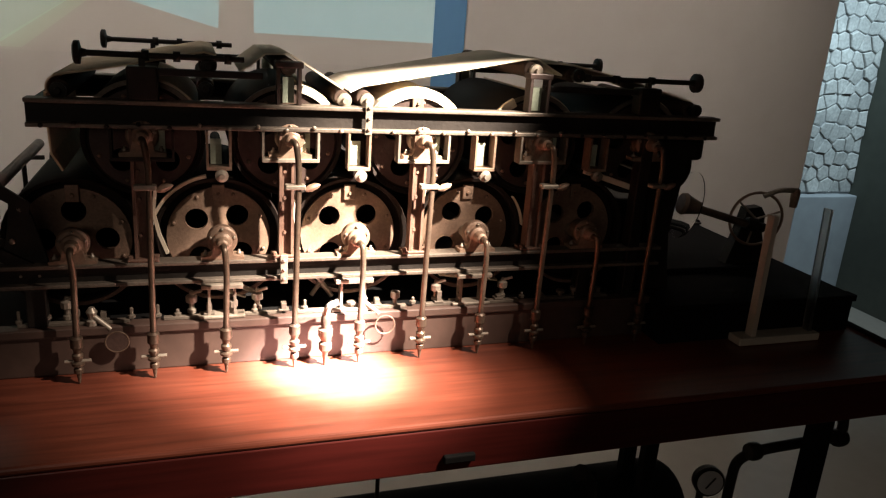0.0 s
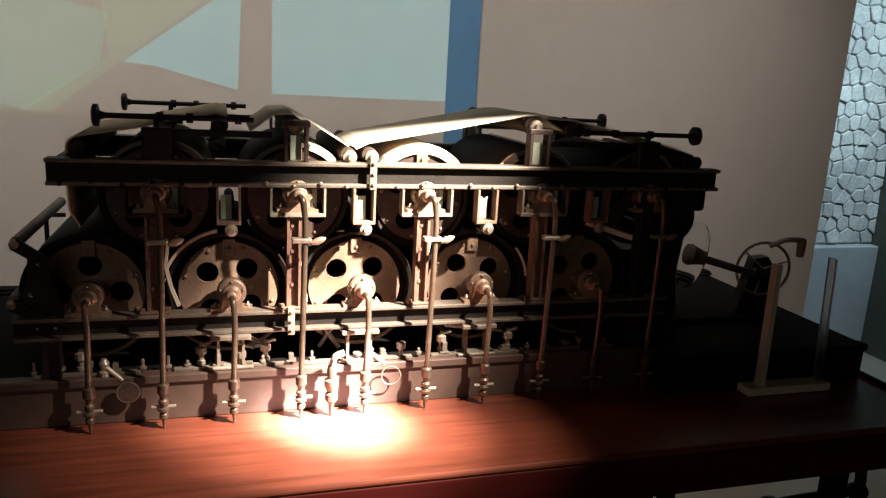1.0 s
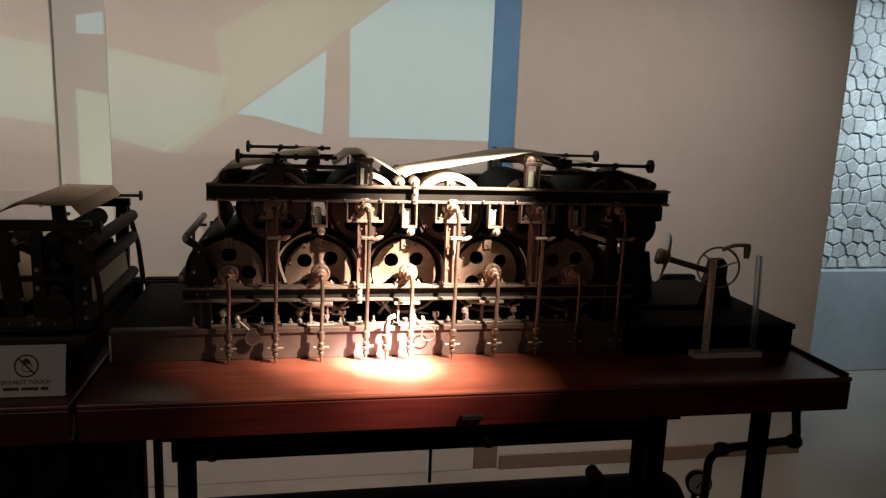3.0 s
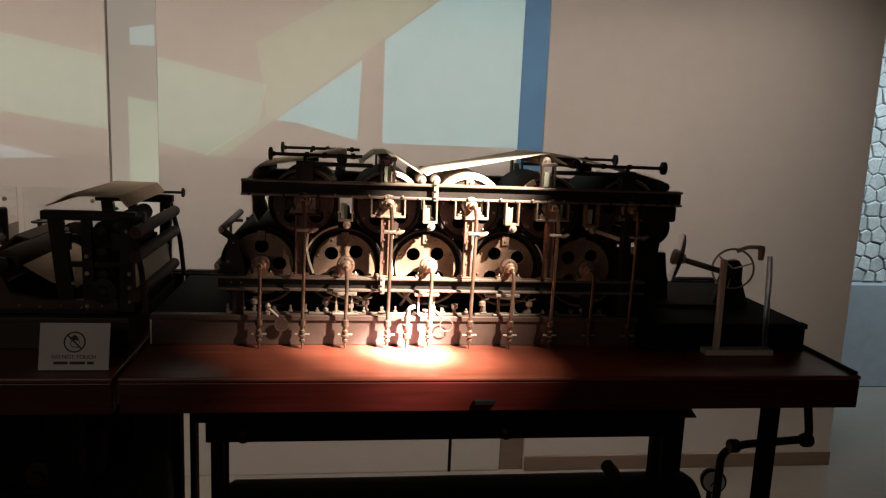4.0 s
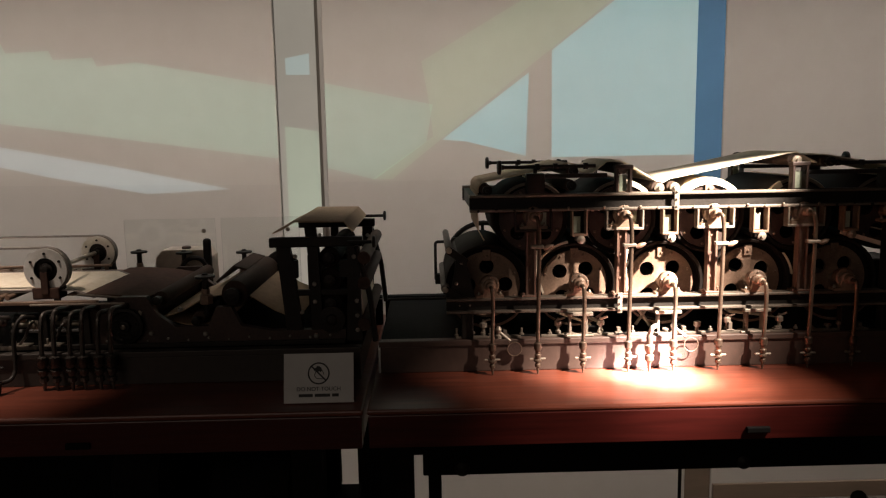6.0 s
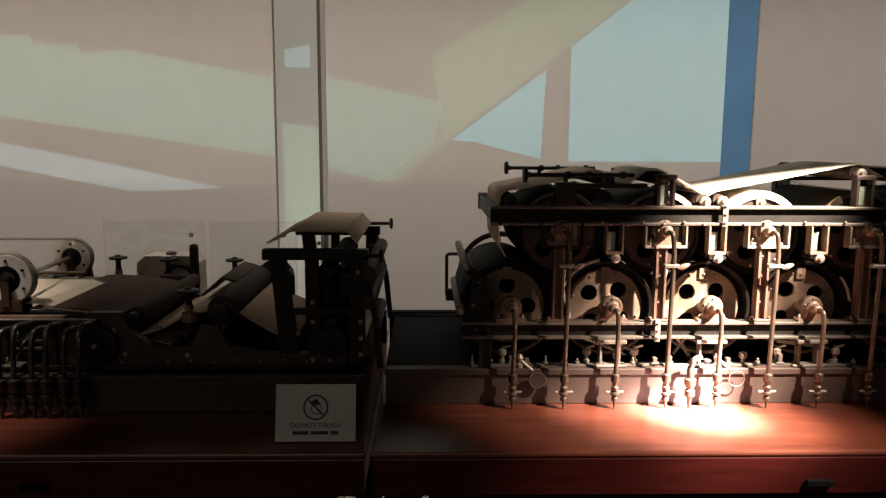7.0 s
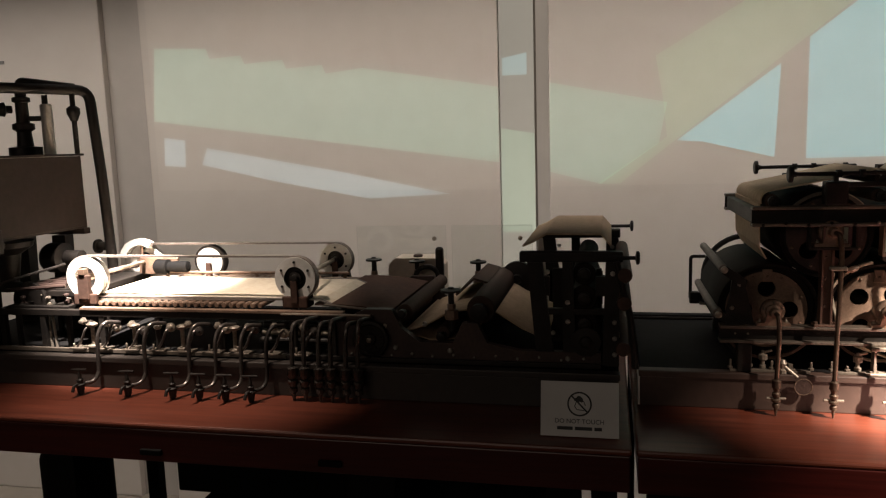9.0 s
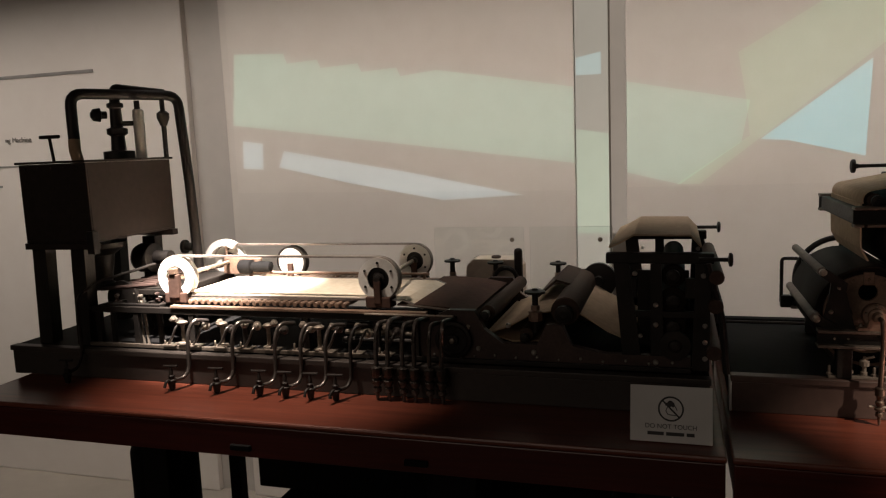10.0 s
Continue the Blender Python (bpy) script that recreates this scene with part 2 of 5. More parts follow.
def web(bm, line, y0, y1, thick=0.004):
    """A bent sheet: an (x, z) line with thickness."""
    line = [Vector(p) for p in line]
    up = []
    for i, p in enumerate(line):
        d = (line[min(i + 1, len(line) - 1)] - line[max(i - 1, 0)]).normalized()
        up.append(p + Vector((-d.y, d.x)) * thick)
    ring_a = [(p.x, p.y) for p in line] + [(p.x, p.y) for p in reversed(up)]
    n = len(line)
    cols = [[bm.verts.new((x, y, z)) for x, z in ring_a] for y in (y0, y0 + .01, (y0 + y1) / 2, y1 - .01, y1)]
    m = len(ring_a)
    for a, b in zip(cols, cols[1:]):
        for i in range(m):
            bm.faces.new((a[i], a[(i + 1) % m], b[(i + 1) % m], b[i]))
    for c in (cols[0], cols[-1]):
        for i in range(n - 1):
            bm.faces.new((c[i], c[i + 1], c[m - 2 - i], c[m - 1 - i]))
    return bm


def arc(cx, cz, r, a0, a1, n=14):
    return [(cx + r * math.cos(radians(a0 + (a1 - a0) * i / n)), cz + r * math.sin(radians(a0 + (a1 - a0) * i / n))) for i in range(n + 1)]


def hoop(bm, c, axis, r, t, seg=28, sides=8):
    """A torus: radius r, thickness t."""
    c, q = Vector(c), Vector(axis).to_track_quat("Z", "Y")
    made = []
    for i in range(seg):
        a = 2 * math.pi * i / seg
        made.append([bm.verts.new(c + q @ Vector(((r + t * math.cos(b)) * math.cos(a), (r + t * math.cos(b)) * math.sin(a), t * math.sin(b)))) for b in (2 * math.pi * k / sides for k in range(sides))])
    for i in range(seg):
        for k in range(sides):
            f = bm.faces.new((made[i][k], made[(i + 1) % seg][k], made[(i + 1) % seg][(k + 1) % sides], made[i][(k + 1) % sides]))
            f.smooth = True
    return bm


def B():
    return bmesh.new()


def part(name, bm, material, parent=None, label=""):
    bmesh.ops.recalc_face_normals(bm, faces=bm.faces)
    for e in bm.edges:
        if len(e.link_faces) == 2 and e.calc_face_angle(0.0) > 0.6:
            e.smooth = False
    bm.transform(U)
    me = bpy.data.meshes.new(name)
    bm.to_mesh(me)
    bm.free()
    me.materials.append(material)
    ob = new(name, me)
    if parent is not None:
        ob.parent = parent
        top = parent
        shift = Vector((0, 0, 0))
        while top is not None:
            shift += top.location
            top = top.parent
        me.transform(Matrix.Translation(-shift))
    if label:
        ob["label"] = label
    return ob


def thing(name, x, y, z, label, category, group="", kind=""):
    ob = new(name)
    ob.empty_display_size = 0.05
    ob.location = at(x, y, z)
    return tagged(ob, label, category, group, kind)


def solid(name, bm, material, label, category, kind="", group=""):
    return tagged(part(name, bm, material), label, category, group, kind)


# ---------------------------------------------------------------- the room
WY = 3.63   # face of the projection wall
TOP = 3.40
solid("floor", box(B(), -9, 9, -5.5, 8.0, FLOOR - .1, FLOOR), M_FLOOR, "pale polished stone floor of the museum hall", "floor", "structure")
solid("ceiling", box(B(), -9, 9, -5.5, 8.0, TOP, TOP + .1), M_CEIL, "dark painted museum hall ceiling", "ceiling", "structure")
for i, (x0, x1) in enumerate(((-9, -3.70), (-3.43, -1.265), (-0.995, 1.13), (1.29, 3.49)), 1):
    solid("wall_panel_%d" % i, box(B(), x0, x1, WY, WY + .05, FLOOR, TOP, .006), M_WALL, "beige painted wall panel used as a projection screen", "wall", "structure")
solid("wall_recess_1", box(B(), -3.72, -3.40, WY + .051, WY + .2, FLOOR, TOP), M_RECESS, "grey recessed strip between wall panels", "wall", "structure")
solid("wall_pier_behind", box(B(), -1.52, -1.153, WY + .85, WY + 1.0, FLOOR, TOP), M_WALL, "beige pier seen through the slit between wall panels", "wall", "structure")
solid("wall_behind", box(B(), -2.4, .4, WY + 1.25, WY + 1.35, FLOOR, TOP), M_RECESS, "grey back wall behind the slit", "wall", "structure")
# the strip is brown below z .5 and blue above
solid("wall_recess_4", box(B(), 1.12, 1.30, WY + .012, WY + .2, FLOOR, .5), M_BASE, "brown lower end of the strip between wall panels", "wall", "structure")
solid("wall_recess_3", box(B(), 1.12, 1.30, WY + .012, WY + .2, .5, TOP), M_BLUE, "blue strip between wall panels", "wall", "structure")
solid("baseboard", box(B(), 1.30, 3.49, WY - .02, WY + .002, FLOOR, FLOOR + .10, .004), M_BASE, "brown baseboard along the wall", "baseboard", "structure")
solid("wall_west", box(B(), -9.1, -9, -5.5, 8.0, FLOOR, TOP), M_DARKWALL, "dark side wall of the hall", "wall", "structure")
solid("wall_south", box(B(), -9, 9, -5.6, -5.5, FLOOR, TOP), M_DARKWALL, "dark wall of the hall behind the visitors", "wall", "structure")
solid("wall_east", box(B(), 9, 9.1, -5.5, 8.0, FLOOR, TOP), M_DARKWALL, "dark side wall of the hall", "wall", "structure")
solid("wall_north", box(B(), -9, 9, 8.0, 8.1, FLOOR, TOP), M_FARWALL, "far wall of the neighbouring room", "wall", "structure")
solid("wall_pier", box(B(), 5.62, 6.6, 4.3, 5.4, FLOOR, TOP), M_DARKWALL, "dark green wall pier beside the opening", "wall", "structure")
solid("wall_low", box(B(), 3.8, 5.62, 5.14, 5.4, FLOOR, 0.27, .01), M_FARWALL, "smooth lower wall of the blue-lit room", "wall", "structure")

# ---------------------------------------------------------------- tables
def table(x0, x1, legs, label):
    """legs: x0, x1, y0, y1 of each leg."""
    t = thing("display_table", (x0 + x1) / 2, 2.0, FLOOR, label, "table")
    part("tabletop", box(B(), x0, x1, 1.385, 2.62, .733, .75, .006), M_WOOD, t)
    # front board set darker and redder than the top and the other aprons
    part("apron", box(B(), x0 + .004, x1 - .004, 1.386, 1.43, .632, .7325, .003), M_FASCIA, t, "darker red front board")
    part("apron", box(B(), x0 + .02, x1 - .02, 2.56, 2.59, .645, .7325, .004), M_WOOD, t)
    part("apron", box(B(), x0 + .004, x0 + .04, 1.431, 2.559, .640, .7325, .004), M_WOOD, t)
    part("apron", box(B(), x1 - .04, x1 - .004, 1.431, 2.559, .640, .7325, .004), M_WOOD, t)
    for a0, a1, b0, b1 in legs:
        part("leg", box(B(), a0, a1, b0, b1, FLOOR, .7325, .004), M_BLACKWOOD, t, "black painted square leg")
    return t


right_table = table(-.606, 1.90, ((-.575, -.475, 1.45, 1.53), (1.598, 1.652, 1.45, 1.495), (-.604, -.578, 2.44, 2.52), (1.622, 1.664, 2.18, 2.22)), "red varnished wooden display table under the dryer model")
left_table = table(-3.13, -.618, ((-2.447, -2.353, 1.45, 1.54), (-.847, -.753, 1.45, 1.54), (-2.447, -2.353, 2.47, 2.56), (-.75, -.645, 2.44, 2.52)), "red varnished wooden display table under the wet-end model")
part("end_strip", box(B(), 1.876, 1.897, 1.40, 2.60, .7505, .760, .003), M_BLACKWOOD, right_table, "black edge strip")
for tb, xs in ((right_table, (.55,)), (left_table, (-2.02, -1.45))):
    for x in xs:
        p = part("drawer_pull", box(B(), x - .035, x + .035, 1.374, 1.3875, .655, .673, .003), M_BLACKWOOD, tb, "black metal pull")

# ---------------------------------------------------------------- dryer section model
DY = (1.735, 2.40)   # plinth depth
DRUM_X = [-.217 + .302 * i for i in range(5)]
TOP_X = [-.066 + .302 * i for i in range(5)]


def plinth(x0, x1, y0, y1, label, paint=M_PLINTH):
    t = thing("model_plinth", (x0 + x1) / 2, y0, .75, label, "plinth")
    part("body", box(B(), x0, x1, y0, y1, .75, .842, .003), paint, t)
    part("moulding", box(B(), x0 - .004, x1 + .004, y0 - .008, y0 + .03, .842, .862, .003), paint, t)
    # top board is black, unlike the plinth's front
    part("top_board", box(B(), x0, x1, y0 + .031, y1, .843, .860, .002), M_BLACKWOOD, t, "black top board")
    return t


plinth(-.585, 1.20, 1.735, 2.40, "grey-brown painted plinth under the dryer model")
plinth(1.206, 1.85, 1.66, 2.40, "black painted plinth block under the crank wheel", M_BLACKWOOD)
plinth(-3.20, -.648, 1.68, 2.40, "brown-black painted plinth under the wet-end model", M_DARKPLINTH)

frame_ob = thing("dryer_structure", .54, 2.0, .862, "dark iron double-deck frame of the paper dryer model", "machine frame")


def ibeam(x0, x1, y, z0, z1, d=.02):
    b = part("beam_web", box(B(), x0, x1, y - .003, y + .003, z0 + .0085, z1 - .0085), M_IRON, frame_ob)
    for z in (z0, z1 - .009):
        part("flange", box(B(), x0, x1, y - d, y + d, z, z + .009, .002), M_FLANGE, b, "worn iron flange")


for y in (1.755, 2.27):
    ibeam(-.278, 1.338, y, 1.290, 1.347)
    ibeam(-.36, 1.22, y, .950, 1.002)
for x in (-.262, 1.322):
    part("cross_beam", box(B(), x - .012, x + .012, 1.776, 2.249, 1.296, 1.340, .003), M_IRON, frame_ob)
for y in (1.755, 2.27):
    for x in (-.075, .228, .533, .838):
        bm = B()
        box(bm, x - .016, x - .010, y - .016, y + .016, 1.003, 1.289)
        box(bm, x + .010, x + .016, y - .016, y + .016, 1.003, 1.289)
        box(bm, x - .010, x + .010, y - .003, y + .003, 1.003, 1.289)
        box(bm, x - .032, x + .032, y - .02, y + .02, 1.003, 1.010, .002)
        for dx in (-.026, .026):
            lathe(bm, (x + dx, y - .012, 1.010), (0, 0, 1), [(0, .006), (.006, .006), (.007, .003)], 6)
        for z in (1.06, 1.14, 1.2):
            lathe(bm, (x - .003, y - .003, z), (0, -1, 0), [(0, .005), (.005, .004)], 6)
        part("post", bm, M_POST, frame_ob, "worn brown iron post")
    part("end_post", box(B(), 1.118, 1.152, y - .018, y + .018, .863, 1.289, .003), M_IRON, frame_ob)
    for x in (.086, .386, .688):
        bm = B()
        for s in (-1, 1):
            box(bm, x + s * .028 - .003, x + s * .028 + .003, y - .014, y + .014, .863, .949)
        box(bm, x - .05, x + .05, y - .02, y + .016, .863, .870, .002)
        box(bm, x - .045, x + .045, y - .032, y + .016, .938, .949, .002)
        part("pedestal", bm, M_STEEL, frame_ob, "worn steel pedestal")
    for x in (-.29, 1.0):
        part("foot", box(B(), x - .02, x + .02, y - .016, y + .016, .863, .949, .003), M_IRON, frame_ob)
# splice plates and bolts on the beams
for x, z0, z1 in ((.405, 1.288, 1.360), (.222, .944, 1.012)):
    bm = box(B(), x - .008, x + .008, 1.728, 1.734, z0, z1, .001)
    for k in range(3):
        lathe(bm, (x, 1.728, z0 + .012 + (z1 - z0 - .024) * k / 2), (0, -1, 0), [(0, .004), (.003, .004), (.005, .002)], 8)
    part("splice_plate", bm, M_STEEL, frame_ob)
# middle bolts bright steel, outer ones dark iron: the spotlight's reach in the colour
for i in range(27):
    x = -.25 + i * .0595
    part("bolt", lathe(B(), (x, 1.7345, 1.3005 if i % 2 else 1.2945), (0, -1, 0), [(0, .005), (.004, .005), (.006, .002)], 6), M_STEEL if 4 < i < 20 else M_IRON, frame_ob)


def drum(x, z, r, face, turn, label, plate, yp=1.809):
    d = thing("dryer_drum", x, 2.0, z, label, "drum", "dryer drums")
    bm = B()
    rings(bm, [[(x + q * math.cos(a), y, z + q * math.sin(a)) for a in (2 * math.pi * i / 40 for i in range(40))] for y, q in
               ((1.830, r - .012), (1.812, r - .010), (1.808, r - .002), (1.814, r), (2.236, r), (2.242, r - .004), (2.23, r - .012))], cap=False)
    part("shell", bm, M_SHELL, d)
    holes = [(x + .064 * math.cos(radians(turn + 90 * k)), z + .064 * math.sin(radians(turn + 90 * k)), .0255) for k in range(4)]
    plate_ob = part("end_plate", pierced(B(), x, z, yp, yp + .013, plate, holes), face, d)
    part("end_ring", pierced(B(), x, z, yp + .009, yp + .017, r - .0105, [(x, z, plate - .004)]), M_SHELL, d, "dark recessed ring")
    part("end_plate", lathe(B(), (x, 2.222, z), (0, 1, 0), [(0, r - .013), (.008, r - .013)], 32), M_SHELL, d)
    part("axle", rod(B(), (x, 1.79, z), (x, 2.31, z), .016), M_STEEL, d)
    for k in range(8):
        a = radians(turn + 22 + 45 * k)
        part("rivet", lathe(B(), (x + (plate - .011) * math.cos(a), yp, z + (plate - .011) * math.sin(a)), (0, -1, 0), [(0, .005), (.003, .0045), (.005, .002)], 6), M_CAST, plate_ob)
    bm = box(B(), x - .014, x + .014, yp - .008, yp - .0005, z + plate * .74, z + plate + .008, .002)
    lathe(bm, (x, yp - .008, z + plate * .88), (0, -1, 0), [(0, .005), (.005, .003)], 6)
    part("inspection_lug", bm, M_CAST, plate_ob)
    if r > .13:
        # red-brown arc added where the drum's bottom edge catches light
        part("lower_rim", prism(B(), arc(x, z, r + .001, 205, 335, 24) + arc(x, z, r - .007, 335, 205, 24), 1.802, 1.8075), M_POST, d, "dull red-brown rim edge")
    else:
        part("rim_edge", prism(B(), arc(x, z, r + .0012, 165, 15, 26) + arc(x, z, r - .0085, 15, 165, 26), 1.8005, 1.8075), M_FLANGE, d, "worn bright rim edge")
    return d


for i, x in enumerate(DRUM_X):
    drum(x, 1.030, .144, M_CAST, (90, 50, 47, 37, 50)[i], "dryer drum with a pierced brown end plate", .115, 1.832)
# upper end plates dark brown, the beam's shadow taken into their colour
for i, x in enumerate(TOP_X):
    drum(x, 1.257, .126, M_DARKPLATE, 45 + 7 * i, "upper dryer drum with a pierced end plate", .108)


def bearing(x, z, upper):
    b = thing("steam_joint", x, 1.75, z, "cast bearing with a steam joint on a drum axle", "bearing", "steam joints")
    part("housing", lathe(B(), (x, 1.806, z), (0, -1, 0), [(0, .018), (.010, .024), (.028, .024), (.030, .031), (.034, .033), (.052, .033), (.056, .029), (.057, .022), (.066, .021), (.070, .015), (.092, .013), (.095, .009)], 24), M_CAST, b)
    for k in range(5):
        a = radians(90 + 72 * k)
        part("stud", lathe(B(), (x + .0265 * math.cos(a), 1.752, z + .0265 * math.sin(a)), (0, -1, 0), [(0, .0036), (.006, .0036), (.008, .0015)], 6), M_STEEL, b)
    bm = prism(B(), [(x - .046, z - .042), (x + .046, z - .042), (x + .046, z - .034), (x + .024, z - .031), (x + .019, z - .010), (x - .019, z - .010), (x - .024, z - .031), (x - .046, z - .034)], 1.738, 1.774)
    block = part("pillow_block", bm, M_CAST, b)
    for s in (-1, 1):
        part("bolt", lathe(B(), (x + s * .036, 1.756, z - .034), (0, 0, 1), [(0, .0055), (.006, .0055), (.008, .0025), (.012, .0025)], 6), M_STEEL, block)
    if upper:
        part("oil_cup", lathe(B(), (x - .004, 1.768, z + .032), (0, 0, 1), [(0, .004), (.005, .004), (.007, .006), (.012, .006), (.018, .001)], 10), M_CAST, b)
    return b


def riser(x, foot, top, bend_x):
    """A steam pipe from a joint down to its valve on the tabletop."""
    p = thing("steam_pipe", foot, 1.70, .75, "thin copper steam pipe with stacked valve fittings standing on the table", "pipe", "steam pipes")
    y = 1.690
    part("pipe", tube(B(), [(x, 1.712, top), (x + bend_x * .4, y, top), (x + bend_x, y, top - .05), (foot, y, .845)], .0067, 12, .035), M_PIPE, p)
    bm = lathe(B(), (foot, y, .752), (0, 0, 1), [(0, .0025), (.022, .0055), (.025, .010), (.034, .010), (.038, .006), (.043, .0135), (.048, .0135), (.052, .0075), (.060, .0115), (.066, .0115), (.070, .0075), (.080, .0095), (.084, .013), (.104, .013), (.108, .0085)], 12)
    valve = part("valve", bm, M_PIPE, p)
    bm = rod(B(), (foot - .026, y, .803), (foot + .026, y, .803), .004, 8)
    part("lever", bm, M_STEEL, valve)
    return p


for i, x in enumerate(DRUM_X):
    bearing(x + .004, 1.043, False)
    riser(x + .004, x + .006, 1.043, .006)
for i, x in enumerate(TOP_X):
    bearing(x, 1.274, True)
    r = riser(x, x + .006, 1.274, .012)
    part("pipe_clamp", box(B(), x - .018, x + .026, 1.679, 1.702, 1.174, 1.185, .003), M_STEEL, r)
    part("clamp_wing", lathe(B(), (x + .026, 1.69, 1.172), (.9, 0, .35), [(0, .004), (.012, .009), (.026, .007), (.034, .002)], 8), M_CAST, r)
# short drain cock and the two hand loops
cock = thing("drain_cock", .313, 1.69, .75, "short worn steel drain cock with a lever", "valve")
part("body", lathe(B(), (.313, 1.69, .752), (0, 0, 1), [(0, .004), (.03, .007), (.04, .015), (.055, .015), (.06, .009), (.075, .017), (.09, .017), (.094, .01), (.115, .012), (.13, .008)], 12), M_PIPE, cock)
part("lever", tube(B(), [(.313, 1.688, .88), (.318, 1.68, .905), (.34, 1.68, .912)], .008, 8, .01), M_STEEL, cock)
for x, z in ((-.135, .832), (.46, .834)):
    g = thing("hand_ring_valve", x, 1.70, .862, "small valve with a round ring handle hanging over the plinth", "valve", "ring valves")
    part("ring", hoop(B(), (x, 1.712, z), (0, 1, 0), .0235, .0019), M_PIPE, g)
    if x < 0:
        part("disc", lathe(B(), (x, 1.7135, z), (0, -1, 0), [(0, .020), (.002, .0215), (.003, .0215)], 24), M_DARKPLATE, g, "dark round plate")
    part("stem", rod(B(), (x - .012, 1.73, z + .022), (x - .045, 1.74, z + .05), .006), M_STEEL, g)
    part("body", lathe(B(), (x - .05, 1.742, .863), (0, 0, 1), [(0, .012), (.01, .012), (.014, .007), (.03, .012), (.04, .006)], 10), M_STEEL, g)

# hangers under the upper beam
def yoke(x, w, z0, z1, y=1.742):
    bm = B()
    box(bm, x - w, x - w + .005, y - .012, y + .022, z0, z1)
    box(bm, x + w - .005, x + w, y - .012, y + .022, z0, z1)
    box(bm, x - w, x + w, y - .012, y + .022, z0 - .008, z0, .001)
    return bm


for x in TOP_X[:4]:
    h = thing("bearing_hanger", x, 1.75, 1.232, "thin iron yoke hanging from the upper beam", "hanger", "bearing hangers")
    # yokes within the beam are steel, the left one dark iron: falloff by colour
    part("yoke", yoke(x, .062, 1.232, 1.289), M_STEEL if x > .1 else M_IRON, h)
    part("window_plate", box(B(), x + .022, x + .044, 1.757, 1.762, 1.24, 1.285), M_GREEN, h, "pale green painted plate")
for x in [.085 + .302 * i for i in range(4)]:
    h = thing("roll_hanger", x, 1.75, 1.20, "narrow iron hanger with a small guide roll end", "hanger", "roll hangers")
    part("yoke", yoke(x, .026, 1.214, 1.289), M_CAST, h)
    part("window_plate", box(B(), x - .017, x + .006, 1.752, 1.757, 1.216, 1.27), M_GREEN, h, "pale green painted plate")
    part("roll_end", lathe(B(), (x + .005, 1.742, 1.194), (0, -1, 0), [(0, .014), (.012, .014), (.015, .006), (.022, .006)], 14), M_STEEL, h)
    part("guide_roll", rod(B(), (x + .005, 1.79, 1.194), (x + .005, 2.24, 1.194), .013), M_SHELL, h)

# felts
f = thing("dryer_felt", .5, 2.0, 1.39, "cream cloth felt stretched over the dryer rolls", "felt")
FY = (1.800, 2.12)
part("web", web(B(), arc(-.218, 1.360, .026, 200, 108, 8) + [(-.10, 1.408), (.06, 1.443), (.085, 1.438)], 1.80, 2.22), M_TANFELT, f)
part("web", web(B(), [(-.225, 1.190), (-.244, 1.225), (-.247, 1.30), (-.247, 1.352)], 1.80, 2.22), M_TANFELT, f)
part("web", web(B(), [(.135, 1.405), (.188, 1.446), (.232, 1.448), (.250, 1.442), (.358, 1.378)], *FY), M_FELT, f)
part("web", web(B(), [(.376, 1.372), (.404, 1.386), (.60, 1.424), (.80, 1.464), (.83, 1.466), (.90, 1.430)], *FY), M_FELT, f)
part("web", web(B(), [(.86, 1.458), (.93, 1.456), (1.10, 1.425), (1.285, 1.378)], *FY), M_FELT, f)
for i, x in enumerate(TOP_X):
    part("wrap", web(B(), arc(x, 1.257, .1265, 140, 40) if i in (2,) else arc(x, 1.257, .1265, 80, 30), 1.812, 2.235, .005), M_FELT, f)
def rim(x, z, r0, r1, a0, a1):
    part("edge_rim", prism(B(), arc(x, z, r1, a0, a1) + arc(x, z, r0, a1, a0), 1.800, 1.8125), M_FELT, f, "pale felt edge round a drum")


rim(TOP_X[2], 1.257, .109, .130, 152, 28)
rim(TOP_X[1], 1.257, .114, .130, 75, 25)
rim(TOP_X[3], 1.257, .109, .130, 150, 118)
rim(DRUM_X[1], 1.030, .146, .153, 158, 100)
rim(DRUM_X[3], 1.030, .146, .150, 40, 8)
for x0, lean in ((-.050, .026), (.256, .010), (.560, -.008)):
    part("guide_strip", web(B(), [(x0 + lean, 1.006), (x0 + .4 * lean, 1.05), (x0, 1.10), (x0 + .006, 1.15)], 1.786, 1.800, .007), M_FELT, f, "pale felt edge beside a post")
part("run", web(B(), [(.985, 1.190), (1.15, 1.140)], 1.775, 2.24, .014), M_FELT, f)
for pts in ([(.02, .93), (.14, .885)], [(.62, .92), (.78, .90)], [(1.13, 1.2), (1.28, 1.16)]):
    part("run", web(B(), pts, 1.80, 2.24, .004), M_FELT, f)

rolls = [(.232, 1.424), (.355, 1.359), (.406, 1.360), (.812, 1.442), (.925, 1.436), (.068, 1.420), (-.218, 1.360), (1.275, 1.362), (.062, 1.372)]
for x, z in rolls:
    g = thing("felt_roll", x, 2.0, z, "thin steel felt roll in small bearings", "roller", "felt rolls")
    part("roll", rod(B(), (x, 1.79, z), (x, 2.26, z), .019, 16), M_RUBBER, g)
    # journals outside the lit stretch are darkened to iron
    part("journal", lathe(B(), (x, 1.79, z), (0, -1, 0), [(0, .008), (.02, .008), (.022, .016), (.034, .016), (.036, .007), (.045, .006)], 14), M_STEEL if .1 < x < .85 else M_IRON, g)

